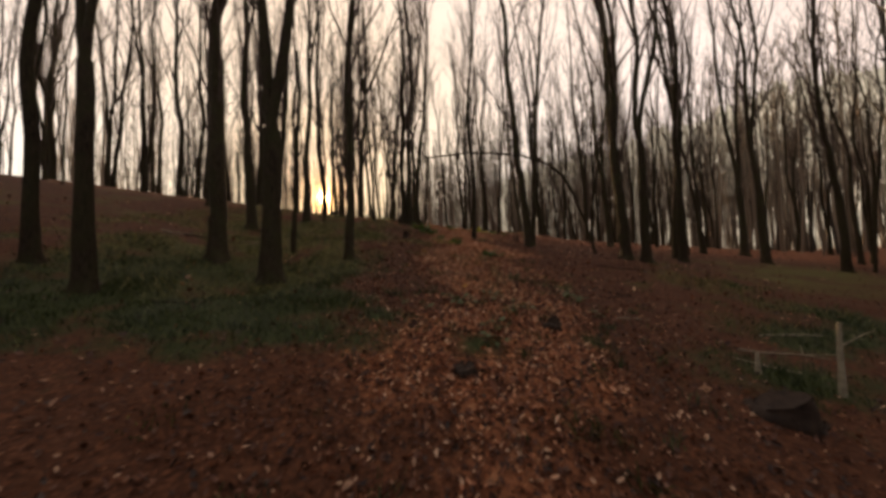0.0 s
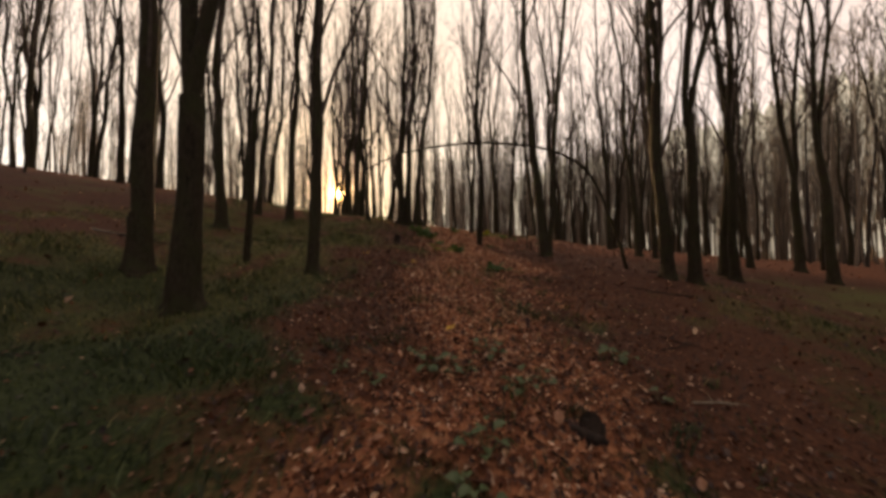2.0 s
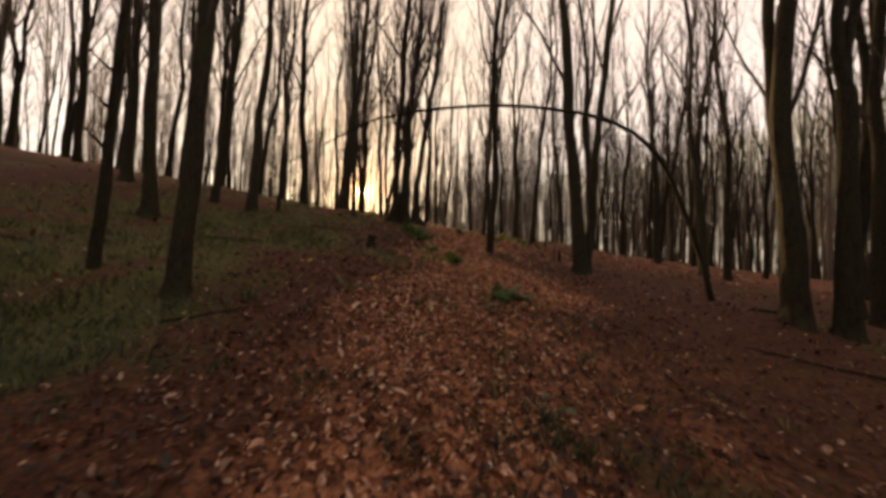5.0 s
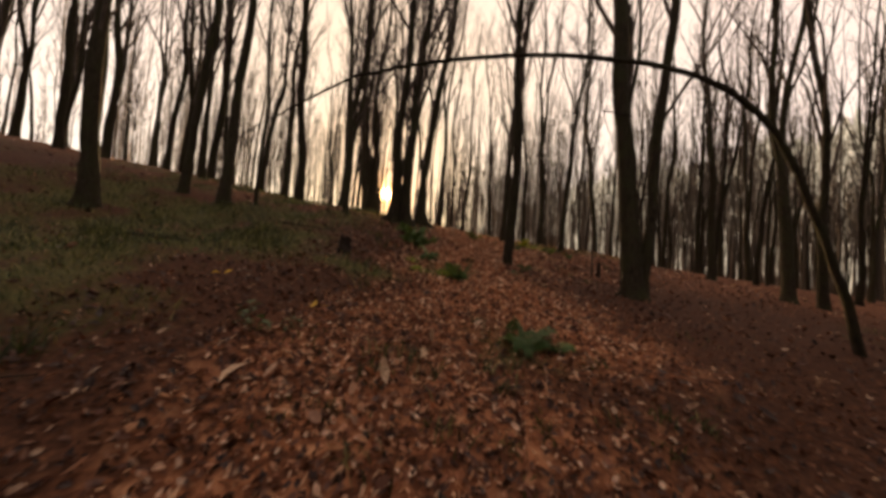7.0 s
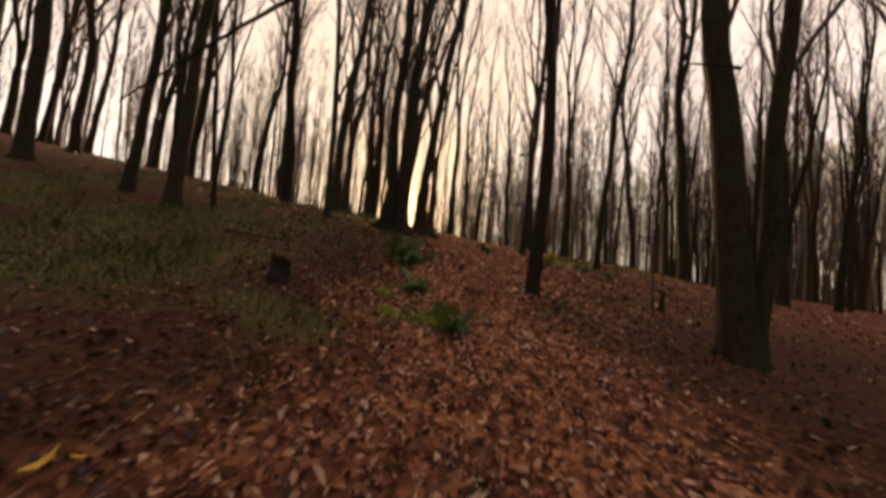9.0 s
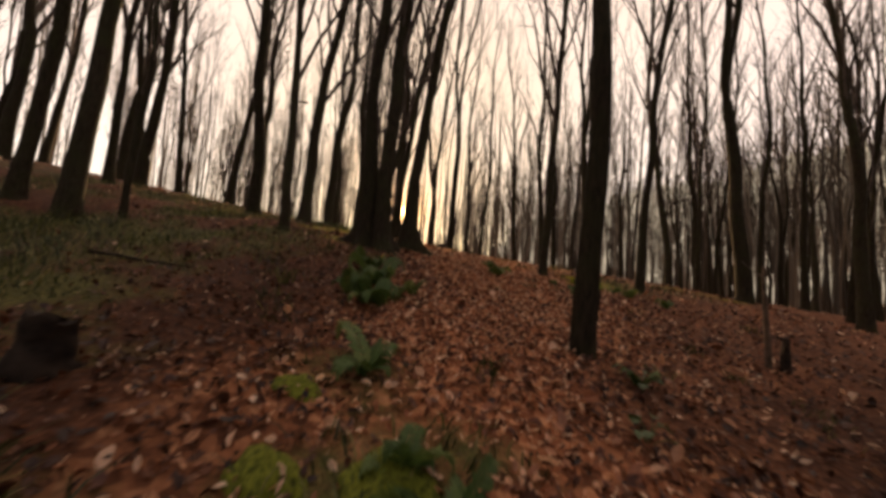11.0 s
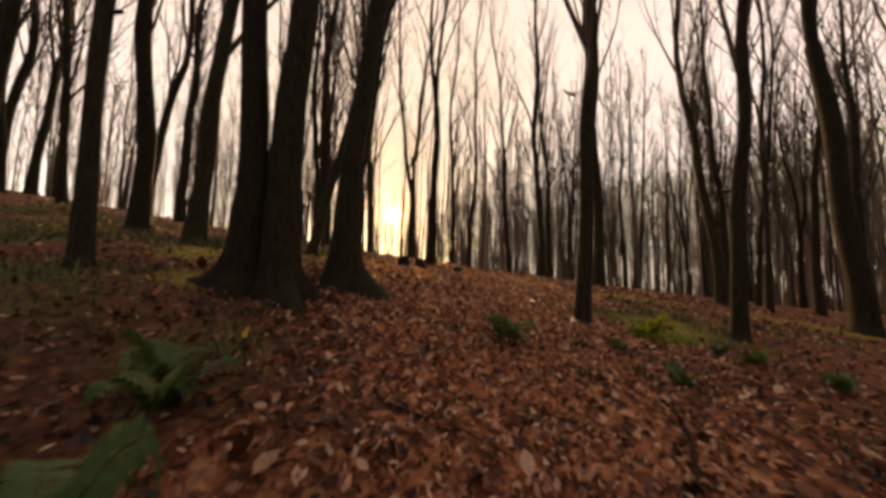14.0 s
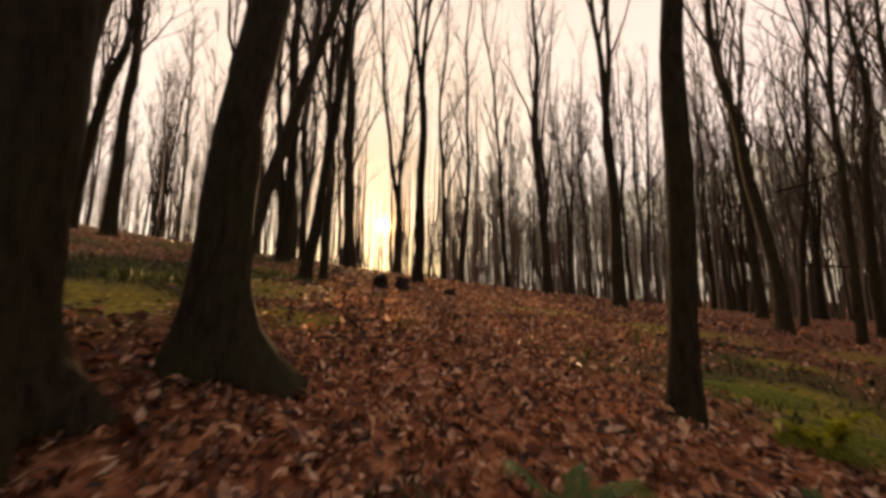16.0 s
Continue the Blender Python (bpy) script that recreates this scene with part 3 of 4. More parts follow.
beech(7.97, 16.17, 0.129, -0.035, 0.026, fork=2.8, spread=0.09)
beech(8.52, 15.99, 0.096, -0.022, 0.017)
beech(-4.89, 14.45, 0.049, 0.019, 0.010)
beech(-8.56, 16.50, 0.093, -0.014, -0.040)
beech(-6.23, 18.36, 0.160, -0.003, -0.019)
beech(-2.97, 15.48, 0.074, -0.027, -0.035)
beech(-4.07, 17.50, 0.130, 0.037, 0.010)
beech(-1.66, 15.73, 0.118, 0.006, 0.000, flare=0.8, roots=((190, 0.42, 0.42), (262, 0.14, 0.3)))
beech(-1.42, 15.81, 0.138, 0.008, 0.000, flare=0.8, roots=((30, 0.30, 0.4), (335, 0.30, 0.3)))
beech(-1.20, 16.40, 0.108, 0.085, 0.030, flare=0.9, roots=((5, 0.48, 0.55), (205, 0.08, 0.4)))
beech(1.22, 17.15, 0.079, 0.073, -0.022)
beech(5.69, 19.51, 0.149, -0.037, 0.023, fork=4.5, spread=0.06)
beech(10.90, 25.60, 0.121, 0.009, -0.002)
beech(8.14, 26.96, 0.129, -0.031, 0.016)
beech(3.03, 17.77, 0.080, 0.042, -0.015)
beech(8.88, 24.45, 0.097, 0.002, 0.005)
beech(-10.84, 19.95, 0.103, -0.035, -0.079)
beech(-12.11, 19.43, 0.105, -0.011, -0.040)
beech(-2.78, 18.45, 0.086, 0.179, 0.134)
beech(-3.03, 20.20, 0.097, 0.149, 0.078)
beech(-2.99, 20.79, 0.070, -0.011, -0.018)
beech(-5.55, 23.07, 0.095, -0.001, -0.013)
beech(-5.74, 28.06, 0.157, -0.050, -0.030)
beech(-1.86, 23.47, 0.135, 0.028, 0.000, fork=5.0, spread=0.07)
beech(-3.91, 28.37, 0.162, -0.005, -0.008, fork=2.6, spread=0.10)
beech(3.07, 23.84, 0.146, 0.013, -0.004, fork=4.5, spread=0.06)
beech(3.17, 35.77, 0.174, -0.062, 0.008)
beech(5.08, 21.83, 0.105, -0.040, 0.033)
beech(5.41, 20.94, 0.053, 0.016, -0.006)
beech(7.74, 25.00, 0.069, 0.054, -0.035)
beech(-9.11, 21.62, 0.137, 0.011, -0.005)
beech(-5.70, 21.05, 0.152, 0.033, 0.003)
beech(-5.38, 23.05, 0.153, 0.040, 0.005)
beech(-10.56, 21.78, 0.140, 0.060, 0.025)
beech(-14.86, 21.50, 0.134, 0.012, 0.003)
beech(-4.50, 24.95, 0.097, -0.037, -0.024)
beech(-1.85, 27.51, 0.093, 0.017, -0.002)
beech(-1.38, 29.64, 0.119, 0.022, -0.002)
beech(0.56, 29.02, 0.110, -0.071, -0.002)
beech(1.71, 26.19, 0.134, -0.026, 0.000)
beech(-6.78, 25.53, 0.122, -0.021, -0.023)
beech(-10.19, 31.40, 0.130, 0.012, 0.000, flare=0.2)
beech(-7.64, 24.88, 0.120, 0.006, 0.000, flare=0.2)
beech(-11.40, 36.27, 0.150, 0.000, 0.000, flare=0.2)
beech(-8.53, 28.80, 0.120, -0.008, 0.000, flare=0.2)
beech(-9.95, 33.60, 0.150, 0.018, 0.000, flare=0.2)
beech(-7.40, 27.08, 0.120, 0.012, 0.000, flare=0.2)
beech(-11.15, 38.48, 0.160, 0.006, 0.000, flare=0.2)
beech(-7.94, 30.07, 0.110, 0.000, 0.000, flare=0.2)

def dead_branch(x, y, height, yaw, length, rise, seed):
    """A broken side branch on the stem that stands nearest to x, y."""
    tree = min((o for o in bpy.data.objects if o.name.startswith("beech_tree")), key=lambda o: (o.location.x - x) ** 2 + (o.location.y - y) ** 2)
    rng = np.random.default_rng(1700 + seed)
    soup = Soup()
    c = (x - tree.location.x, y - tree.location.y, height)
    tube(soup, limb_line(rng, c, (math.cos(yaw), math.sin(yaw), rise), length, 6, 0.0, 0.10), np.linspace(0.020, 0.008, 7), 6, cap=True)
    part("dead_branch", soup, MAT_DEAD, tree, "broken dead side branch")


STANDING = [(o.location.x, o.location.y) for o in bpy.data.objects if o.name.startswith("beech_tree")]


def path_x(y):
    return float(np.interp(y, (0, 4, 7, 11, 15, 40), (0, 0.7, 0.9, 0.75, 0.1, -7)))


def build_mid_wood():
    """The rest of the stand, thinner towards the walk."""
    rng = np.random.default_rng(5)
    kinds = []
    for k in range(14):
        r = (0.045, 0.055, 0.065, 0.075, 0.085, 0.095, 0.105, 0.12, 0.13, 0.14, 0.15, 0.06, 0.08, 0.11)[k]
        fork = (0, 0, 2.4, 0, 2.0, 4.0, 0, 1.2, 5.0, 3.0, 3.6, 0, 1.6, 2.6)[k]
        kinds.append((r, tree_meshes(900 + k, r, (rng.normal(0, 0.03), rng.normal(0, 0.03)), 10 + 40 * r, fork=fork, spread=0.07, limbs=11, reach=2.6 + 7 * r, first=0.30, shoots=4, twigs=2)))
    made = {}
    placed = list(STANDING)
    count = 0
    for _ in range(6000):
        if count >= 220:
            break
        x, y = rng.uniform(-36, 36), rng.uniform(-14, 50)
        off = abs(x - path_x(y))
        if y < 30 and off < 10.0 + (2.0 if x < 0 else 0.0) or y < 27 and -14 < x < 4:
            continue
        if y < 2 and rng.uniform() < 0.5:
            continue
        if x < 0 and rng.uniform() < 0.45:
            continue
        if -3 < x < 14 and y > 26 and rng.uniform() < 0.3:
            continue
        if y > 26 and -5.5 < (x + 0.8) * math.cos(SUN_AZ) + (y - 18) * math.sin(SUN_AZ) < 3.5 and rng.uniform() < 0.75:
            continue
        if any((x - a) ** 2 + (y - c) ** 2 < 1.0 for a, c in placed):
            continue
        placed.append((x, y))
        count += 1
        k = int(rng.integers(0, 14))
        m = pose(x, y, float(lie(x, y)), 0, 0, rng.uniform(0, 360))
        if y > 20 and abs((x + 0.8) * math.cos(SUN_AZ) + (y - 18) * math.sin(SUN_AZ) + 4.6) < 0.8:
            continue
        if k not in made:
            r, (trunk, crown) = kinds[k]
            size = "thin understorey" if r < 0.08 else "tall slender"
            ob = thing("beech_tree", (0, 0, 0), size + " bare beech standing in the dense wood", "tree", "beeches of the wood")
            part("trunk", trunk, MAT_BARK, ob)
            part("crown", crown, MAT_TWIG, ob, "bare rising limbs and fine twigs")
            ob.matrix_basis = m
            made[k] = ob
        else:
            copy_thing(made[k], m)


build_mid_wood()


def tubes(soup, P, R, sides=3):
    """Many limbs of the same count of points at once: P (n, k, 3), R (n, k)."""
    n, k, _ = P.shape
    d = P[:, -1] - P[:, 0]
    d /= np.linalg.norm(d, axis=1)[:, None] + 1e-9
    ref = np.where(np.abs(d[:, :1]) < 0.7, np.array((1.0, 0, 0)), np.array((0, 1.0, 0)))
    u = np.cross(d, ref)
    u /= np.linalg.norm(u, axis=1)[:, None] + 1e-9
    w = np.cross(d, u)
    a = np.arange(sides) * (2 * math.pi / sides)
    ring = np.cos(a)[None, :, None] * u[:, None, :] + np.sin(a)[None, :, None] * w[:, None, :]
    v = P[:, :, None, :] + R[:, :, None, None] * ring[:, None, :, :]
    base = np.arange(n)[:, None, None] * (k * sides) + np.arange(k - 1)[None, :, None] * sides
    i, j = base + np.arange(sides)[None, None, :], base + ((np.arange(sides) + 1) % sides)[None, None, :]
    soup.add(v.reshape(-1, 3), np.stack([i, i + sides, j + sides, j], -1).reshape(-1, 4))


def build_far_wood():
    rng = np.random.default_rng(8)
    soup = Soup()
    want = 1250
    a, d = rng.uniform(-1.35, 1.35, 4 * want), 24 + 60 * rng.uniform(0, 1, 4 * want) ** 0.8
    x, y = d * np.sin(a), 8 + d * np.cos(a)
    ok = ~((np.abs(x) < 22) & (y < 30)) & ~((x < 0) & (y < 34) & (rng.uniform(0, 1, len(x)) < 0.6)) & ~((x < -6) & (rng.uniform(0, 1, len(x)) < 0.5)) & ~((np.abs(np.arctan2(x - 0.5, y - 5) - 0.15) < 0.25) & (rng.uniform(0, 1, len(x)) < 0.15))
    off = (x + 0.8) * math.cos(SUN_AZ) + (y - 18) * math.sin(SUN_AZ)
    ok &= (np.abs(off + 1.0) > 4.0) | (rng.uniform(0, 1, len(x)) < 0.85)
    x, y = x[ok][:want], y[ok][:want]
    n = len(x)
    # fewer side limbs along the line of the low sun, where it breaks through
    off = (x + 0.8) * math.cos(SUN_AZ) + (y - 18) * math.sin(SUN_AZ)
    limbed = (np.abs(off) > 8.0) | (rng.uniform(0, 1, n) < 0.06)
    z = lie(x, y) - 0.2
    H, r = rng.uniform(10, 18, n), rng.uniform(0.035, 0.125, n)
    lean = rng.normal(0, 0.035, (n, 2))
    s = np.array((0, 0.25, 0.5, 0.75, 1.0))
    h = H[:, None] * s[None, :]
    P = np.stack([x[:, None] + lean[:, :1] * h + rng.normal(0, 0.10, (n, 5)), y[:, None] + lean[:, 1:] * h + rng.normal(0, 0.10, (n, 5)), z[:, None] + h], -1)
    clear = np.abs(off + 4.6) > 0.75
    tubes(soup, P[clear], r[clear, None] * np.array((1.1, 0.85, 0.62, 0.36, 0.12))[None, :], 3)
    P = P[limbed & clear]
    n = len(P)
    for k in range(17):
        t = rng.uniform(0.0, 1.0, n) ** 0.75 * 0.70 + 0.27
        f = t * 4
        i = np.minimum(f.astype(int), 3)
        q = P[np.arange(n), i] + (P[np.arange(n), i + 1] - P[np.arange(n), i]) * (f - i)[:, None]
        b, out = rng.uniform(0, 6.283, n), rng.uniform(0.25, 0.6, n)
        L = (1.3 - 0.8 * t) * rng.uniform(1.2, 3.4, n)
        d1 = np.stack([np.cos(b) * out, np.sin(b) * out, np.full(n, 0.9)], 1)
        e1 = q + d1 * (L * 0.5)[:, None]
        e2 = e1 + (d1 * 0.7 + np.array((0, 0, 0.4))) * (L * 0.5)[:, None]
        tubes(soup, np.stack([q, e1, e2], 1), np.tile(np.array((0.028, 0.019, 0.009)), (n, 1)), 3)
        for m in range(3):
            c = rng.uniform(0, 6.283, n)
            o = e1 + (e2 - e1) * rng.uniform(-0.5, 0.9, n)[:, None]
            tip = o + np.stack([np.cos(c) * 0.45, np.sin(c) * 0.45, np.full(n, 0.75)], 1) * (L * rng.uniform(0.25, 0.5, n))[:, None]
            tubes(soup, np.stack([o, tip], 1), np.tile(np.array((0.015, 0.009)), (n, 1)), 3)
    # the closer-grown back rows, lower down behind the crest
    n = 850
    a, d = rng.uniform(-0.95, 1.35, n), 58 + 75 * rng.uniform(0, 1, n) ** 0.8
    # and closer ones on the falling ground east of the walk
    a, d = np.concatenate([a, rng.uniform(0.42, 1.25, 50)]), np.concatenate([d, rng.uniform(30, 62, 50)])
    n = len(a)
    x, y = d * np.sin(a), 8 + d * np.cos(a)
    off = (x + 0.8) * math.cos(SUN_AZ) + (y - 18) * math.sin(SUN_AZ)
    ok = (np.abs(off + 1.0) > 4.0) | (rng.uniform(0, 1, n) < 0.6)
    ok &= np.abs(off + 4.6) > 0.75
    x, y = x[ok], y[ok]
    n = len(x)
    H, r = rng.uniform(14, 24, n), rng.uniform(0.05, 0.14, n)
    s = np.array((0, 0.35, 0.7, 1.0))
    h = H[:, None] * s[None, :]
    lean = rng.normal(0, 0.03, (n, 2))
    P = np.stack([x[:, None] + lean[:, :1] * h + rng.normal(0, 0.12, (n, 4)), y[:, None] + lean[:, 1:] * h, (lie(x, y) - 0.2)[:, None] + h], -1)
    tubes(soup, P, r[:, None] * np.array((1.1, 0.8, 0.5, 0.12))[None, :], 3)
    right = np.arctan2(x, y - 8) > -0.1
    P, H = P[right], H[right]
    n = len(P)
    for k in range(22):
        t = rng.uniform(0.42, 0.99, n)
        f = t * 3
        i = np.minimum(f.astype(int), 2)
        q = P[np.arange(n), i] + (P[np.arange(n), i + 1] - P[np.arange(n), i]) * (f - i)[:, None]
        b, out = rng.uniform(0, 6.283, n), rng.uniform(0.2, 0.7, n)
        tip = q + np.stack([np.cos(b) * out, np.sin(b) * out, np.full(n, 0.9)], 1) * rng.uniform(1.0, 3.2, n)[:, None]
        tubes(soup, np.stack([q, tip], 1), np.tile(np.array((0.034, 0.016)), (n, 1)), 3)
    tagged(new("far_woods", soup.mesh("far_woods", MAT_FAR_HAZE)), "dense grey-brown bare woodland beyond the crest", "woods", kind="stuff")


build_far_wood()


def build_light_blocking_wood():
    """More of the stand, mostly unseen, added downhill and to both sides behind the walk to block low light."""
    rng = np.random.default_rng(19)
    n = 900
    a, d = rng.uniform(1.3, 2 * math.pi - 1.3, n), 9 + 55 * rng.uniform(0, 1, n) ** 0.8
    x, y = d * np.sin(a), 6 + d * np.cos(a)
    ok = (np.hypot(x - 0.3, y) > 5.0) & ~((y > 4) & (np.abs(x) < 9))
    x, y = x[ok], y[ok]
    n = len(x)
    H, r = rng.uniform(11, 19, n), rng.uniform(0.06, 0.18, n)
    s = np.array((0, 0.25, 0.5, 0.75, 1.0))
    h = H[:, None] * s[None, :]
    lean = rng.normal(0, 0.03, (n, 2))
    P = np.stack([x[:, None] + lean[:, :1] * h + rng.normal(0, 0.08, (n, 5)), y[:, None] + lean[:, 1:] * h, (lie(x, y) - 0.2)[:, None] + h], -1)
    soup = Soup()
    tubes(soup, P, r[:, None] * np.array((1.1, 0.85, 0.62, 0.36, 0.12))[None, :], 4)
    for k in range(10):
        t = rng.uniform(0.25, 0.97, n)
        f = t * 4
        i = np.minimum(f.astype(int), 3)
        q = P[np.arange(n), i] + (P[np.arange(n), i + 1] - P[np.arange(n), i]) * (f - i)[:, None]
        b, out = rng.uniform(0, 6.283, n), rng.uniform(0.25, 0.6, n)
        tip = q + np.stack([np.cos(b) * out, np.sin(b) * out, np.full(n, 0.9)], 1) * rng.uniform(1.2, 3.4, n)[:, None]
        tubes(soup, np.stack([q, tip], 1), np.tile(np.array((0.032, 0.010)), (n, 1)), 3)
    tagged(new("wood_behind", soup.mesh("wood_behind", MAT_FAR_HAZE)), "dense bare woodland added on the lower slope to block low light", "woods", kind="stuff")


build_light_blocking_wood()


def build_distance():
    """The wooded hillside far across the valley; its evening haze is painted as a glow."""
    m, n, b = mat_new("hillside_haze_glow")
    tc = n.nodes.new("ShaderNodeTexCoord").outputs["Object"]
    crowns = noise_node(n, 0.16, 6, tc, 0.72)
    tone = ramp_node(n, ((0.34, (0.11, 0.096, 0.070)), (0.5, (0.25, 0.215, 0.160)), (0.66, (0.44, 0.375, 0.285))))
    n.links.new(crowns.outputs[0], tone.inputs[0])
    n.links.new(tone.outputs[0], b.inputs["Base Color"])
    # emission in the base tones stands in for lit haze over the slope
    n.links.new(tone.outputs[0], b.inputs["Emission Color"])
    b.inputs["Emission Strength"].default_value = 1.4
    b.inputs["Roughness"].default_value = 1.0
    rng = np.random.default_rng(77)
    az = np.linspace(-0.28, 1.75, 560)
    rise = np.interp(az, (-0.28, -0.12, 0.05, 0.35, 0.8, 1.75), (0.015, 0.085, 0.18, 0.285, 0.330, 0.29))
    rough = sum(a * np.sin(f * az + p) for a, f, p in ((0.010, 9, 0.5), (0.006, 23, 1.0), (0.005, 61, 2.0)))
    rows = []
    for k, s in enumerate(np.linspace(0, 1, 12)):
        d = 230 + 190 * s
        top = (rise + rough) * s ** 0.8 * d + (rng.normal(0, 1.6 + 3.0 * s, len(az)) if k else 0) - 6 * (1 - s)
        rows.append(np.stack([d * np.sin(az), 10 + d * np.cos(az), 3 + top], 1))
    w = len(az)
    i = (np.arange(11)[:, None] * w + np.arange(w - 1)[None, :]).ravel()
    soup = Soup()
    soup.add(np.concatenate(rows), np.stack([i, i + 1, i + w + 1, i + w], 1))
    tagged(new("backdrop", soup.mesh("backdrop", m)), "olive-brown wooded hillside in the distance, its haze a painted glow", "hillside", kind="structure")


build_distance()


# ---- leaf litter ----
def leaf_soup(rng, x, y, size, lift):
    """Dry folded leaves, each a shape of its own, lying anyhow."""
    n = len(x)
    z = lie(x, y)
    L = size * np.clip(np.exp(rng.normal(-0.05, 0.28, n)), 0.45, 1.5)
    W = L * rng.uniform(0.36, 0.62, n)
    fold, curl = rng.uniform(-0.1, 0.35, n), rng.uniform(-0.35, 0.4, n)
    yaw = rng.uniform(0, 6.283, n)
    tilt, roll = rng.normal(0.1, 0.55, n), rng.normal(0, 0.55, n)
    o = np.zeros(n)
    loc = np.stack([
        np.stack([-L / 2, o, curl * L * 0.35], 1), np.stack([-L * 0.12, W / 2, fold * W], 1), np.stack([L * 0.22, W * 0.42, fold * W + curl * L * 0.1], 1),
        np.stack([L / 2, o, curl * L * 0.5], 1), np.stack([L * 0.22, -W * 0.42, fold * W + curl * L * 0.1], 1), np.stack([-L * 0.12, -W / 2, fold * W], 1), np.stack([o, o, -0.02 * L], 1)], 1)
    cr, sr, ct, st, cy, sy = np.cos(roll), np.sin(roll), np.cos(tilt), np.sin(tilt), np.cos(yaw), np.sin(yaw)
    X, Y, Z = loc[..., 0], loc[..., 1], loc[..., 2]
    Y, Z = Y * cr[:, None] - Z * sr[:, None], Y * sr[:, None] + Z * cr[:, None]
    X, Z = X * ct[:, None] + Z * st[:, None], -X * st[:, None] + Z * ct[:, None]
    X, Y = X * cy[:, None] - Y * sy[:, None], X * sy[:, None] + Y * cy[:, None]
    up = z + lift + np.abs(rng.normal(0, 0.012, n)) - Z.min(1) * 0.55
    v = np.stack([X + x[:, None], Y + y[:, None], Z + up[:, None]], -1).reshape(-1, 3)
    i = np.arange(n)[:, None] * 7
    f = np.concatenate([i + np.array((a, c, 6))[None, :] for a, c in ((0, 5), (5, 4), (4, 3), (3, 2), (2, 1), (1, 0))])
    return v, f


def build_litter():
    rng = np.random.default_rng(12)
    dry, shaded = Soup(), Soup()
    for count, half, y0, y1, size in ((104000, 1.6, 0.6, 21.5, 0.043), (30000, 4.8, 1.0, 25.0, 0.056), (16000, 3.6, 14.5, 27.0, 0.055), (7000, 9.0, 3.0, 34.0, 0.09)):
        y = rng.uniform(y0, y1, count)
        x = np.interp(y, LINE_Y, LINE_X) + half * rng.normal(0, 1, count)
        dim = soil_shade(x, y)
        keep = rng.uniform(0, 1, count) > np.clip(np.maximum(np.maximum(mossy(x, y) * 1.25, 0.55 * dim), 1.1 * sunlit_moss(x, y)), 0, 0.88)
        dark = rng.uniform(0.0, 0.85, count) < dim
        for soup, some in ((dry, keep & ~dark), (shaded, keep & dark)):
            soup.add(*leaf_soup(rng, x[some], y[some], size, 0.004))
    tagged(new("leaf_litter", dry.mesh("leaf_litter", MAT_LEAF, False)), "thick russet carpet of dry fallen beech leaves", "leaves", kind="stuff")
    tagged(new("damp_leaf_litter", shaded.mesh("damp_leaf_litter", MAT_SHADED_LEAF, False)), "dark red-brown fallen leaves beside the trodden line, with side shade painted in", "leaves", kind="stuff")


build_litter()


def build_grass():
    rng = np.random.default_rng(21)
    n = 260000
    y = rng.uniform(1.0, 24, n)
    x = rng.uniform(-9, 8, n)
    keep = (rng.uniform(0.25, 1.1, n) < mossy(x, y)) & (sunlit_moss(x, y) < rng.uniform(0.1, 0.6, n))
    # loose tufts among the leaves
    ty = rng.uniform(1.2, 9.5, 150) ** 1.0
    tx = np.interp(ty, (0, 4, 7, 11), (0.2, 0.7, 0.9, 0.7)) + rng.normal(0, 1.5, 150)
    ty = np.concatenate([ty, rng.uniform(9.5, 19, 45)])
    tx = np.concatenate([tx, 0.6 + rng.normal(0, 1.8, 45)])
    of = rng.integers(0, len(tx), 4600)
    wide = rng.uniform(0.03, 0.11, len(tx))[of]
    x = np.concatenate([x[keep], tx[of] + wide * rng.normal(0, 1, 4600)])
    y = np.concatenate([y[keep], ty[of] + wide * rng.normal(0, 1, 4600)])
    n = len(x)
    z = lie(x, y)
    a, h = rng.uniform(0, 6.283, n), rng.uniform(0.04, 0.15, n) * (0.30 + 1.2 * patchy(x, y, 2.4, 9) ** 1.5)
    bx, by = (rng.normal(0, 0.45, n) + 1.2 * (patchy(x, y, 1.7, 31) - 0.5)) * h, (rng.normal(0, 0.45, n) + 1.2 * (patchy(x, y, 1.7, 32) - 0.5)) * h
    w = 0.0055
    dx, dy = np.cos(a) * w, np.sin(a) * w
    v = np.stack([np.stack([x - dx, y - dy, z - 0.005], 1), np.stack([x + dx, y + dy, z - 0.005], 1),
                  np.stack([x + bx * 0.5 + dx * 0.7, y + by * 0.5 + dy * 0.7, z + h * 0.62], 1), np.stack([x + bx * 0.5 - dx * 0.7, y + by * 0.5 - dy * 0.7, z + h * 0.62], 1),
                  np.stack([x + bx * 1.4, y + by * 1.4, z + h], 1)], 1)
    olive = rng.uniform(0, 1, n) < olive_tone(x, y)
    for name, material, some, label in (("grass", MAT_GRASS, olive, "short olive woodland grass in loose patches"), ("fresh_grass", MAT_DARK_GRASS, ~olive, "short dark green woodland grass in loose patches")):
        soup = Soup()
        i = np.arange(int(some.sum()))[:, None] * 5
        soup.add(v[some].reshape(-1, 3), np.concatenate([i + np.array((0, 1, 2))[None], i + np.array((0, 2, 3))[None], i + np.array((3, 2, 4))[None]]))
        tagged(new(name, soup.mesh(name, material, False)), label, "grass", kind="stuff")


build_grass()


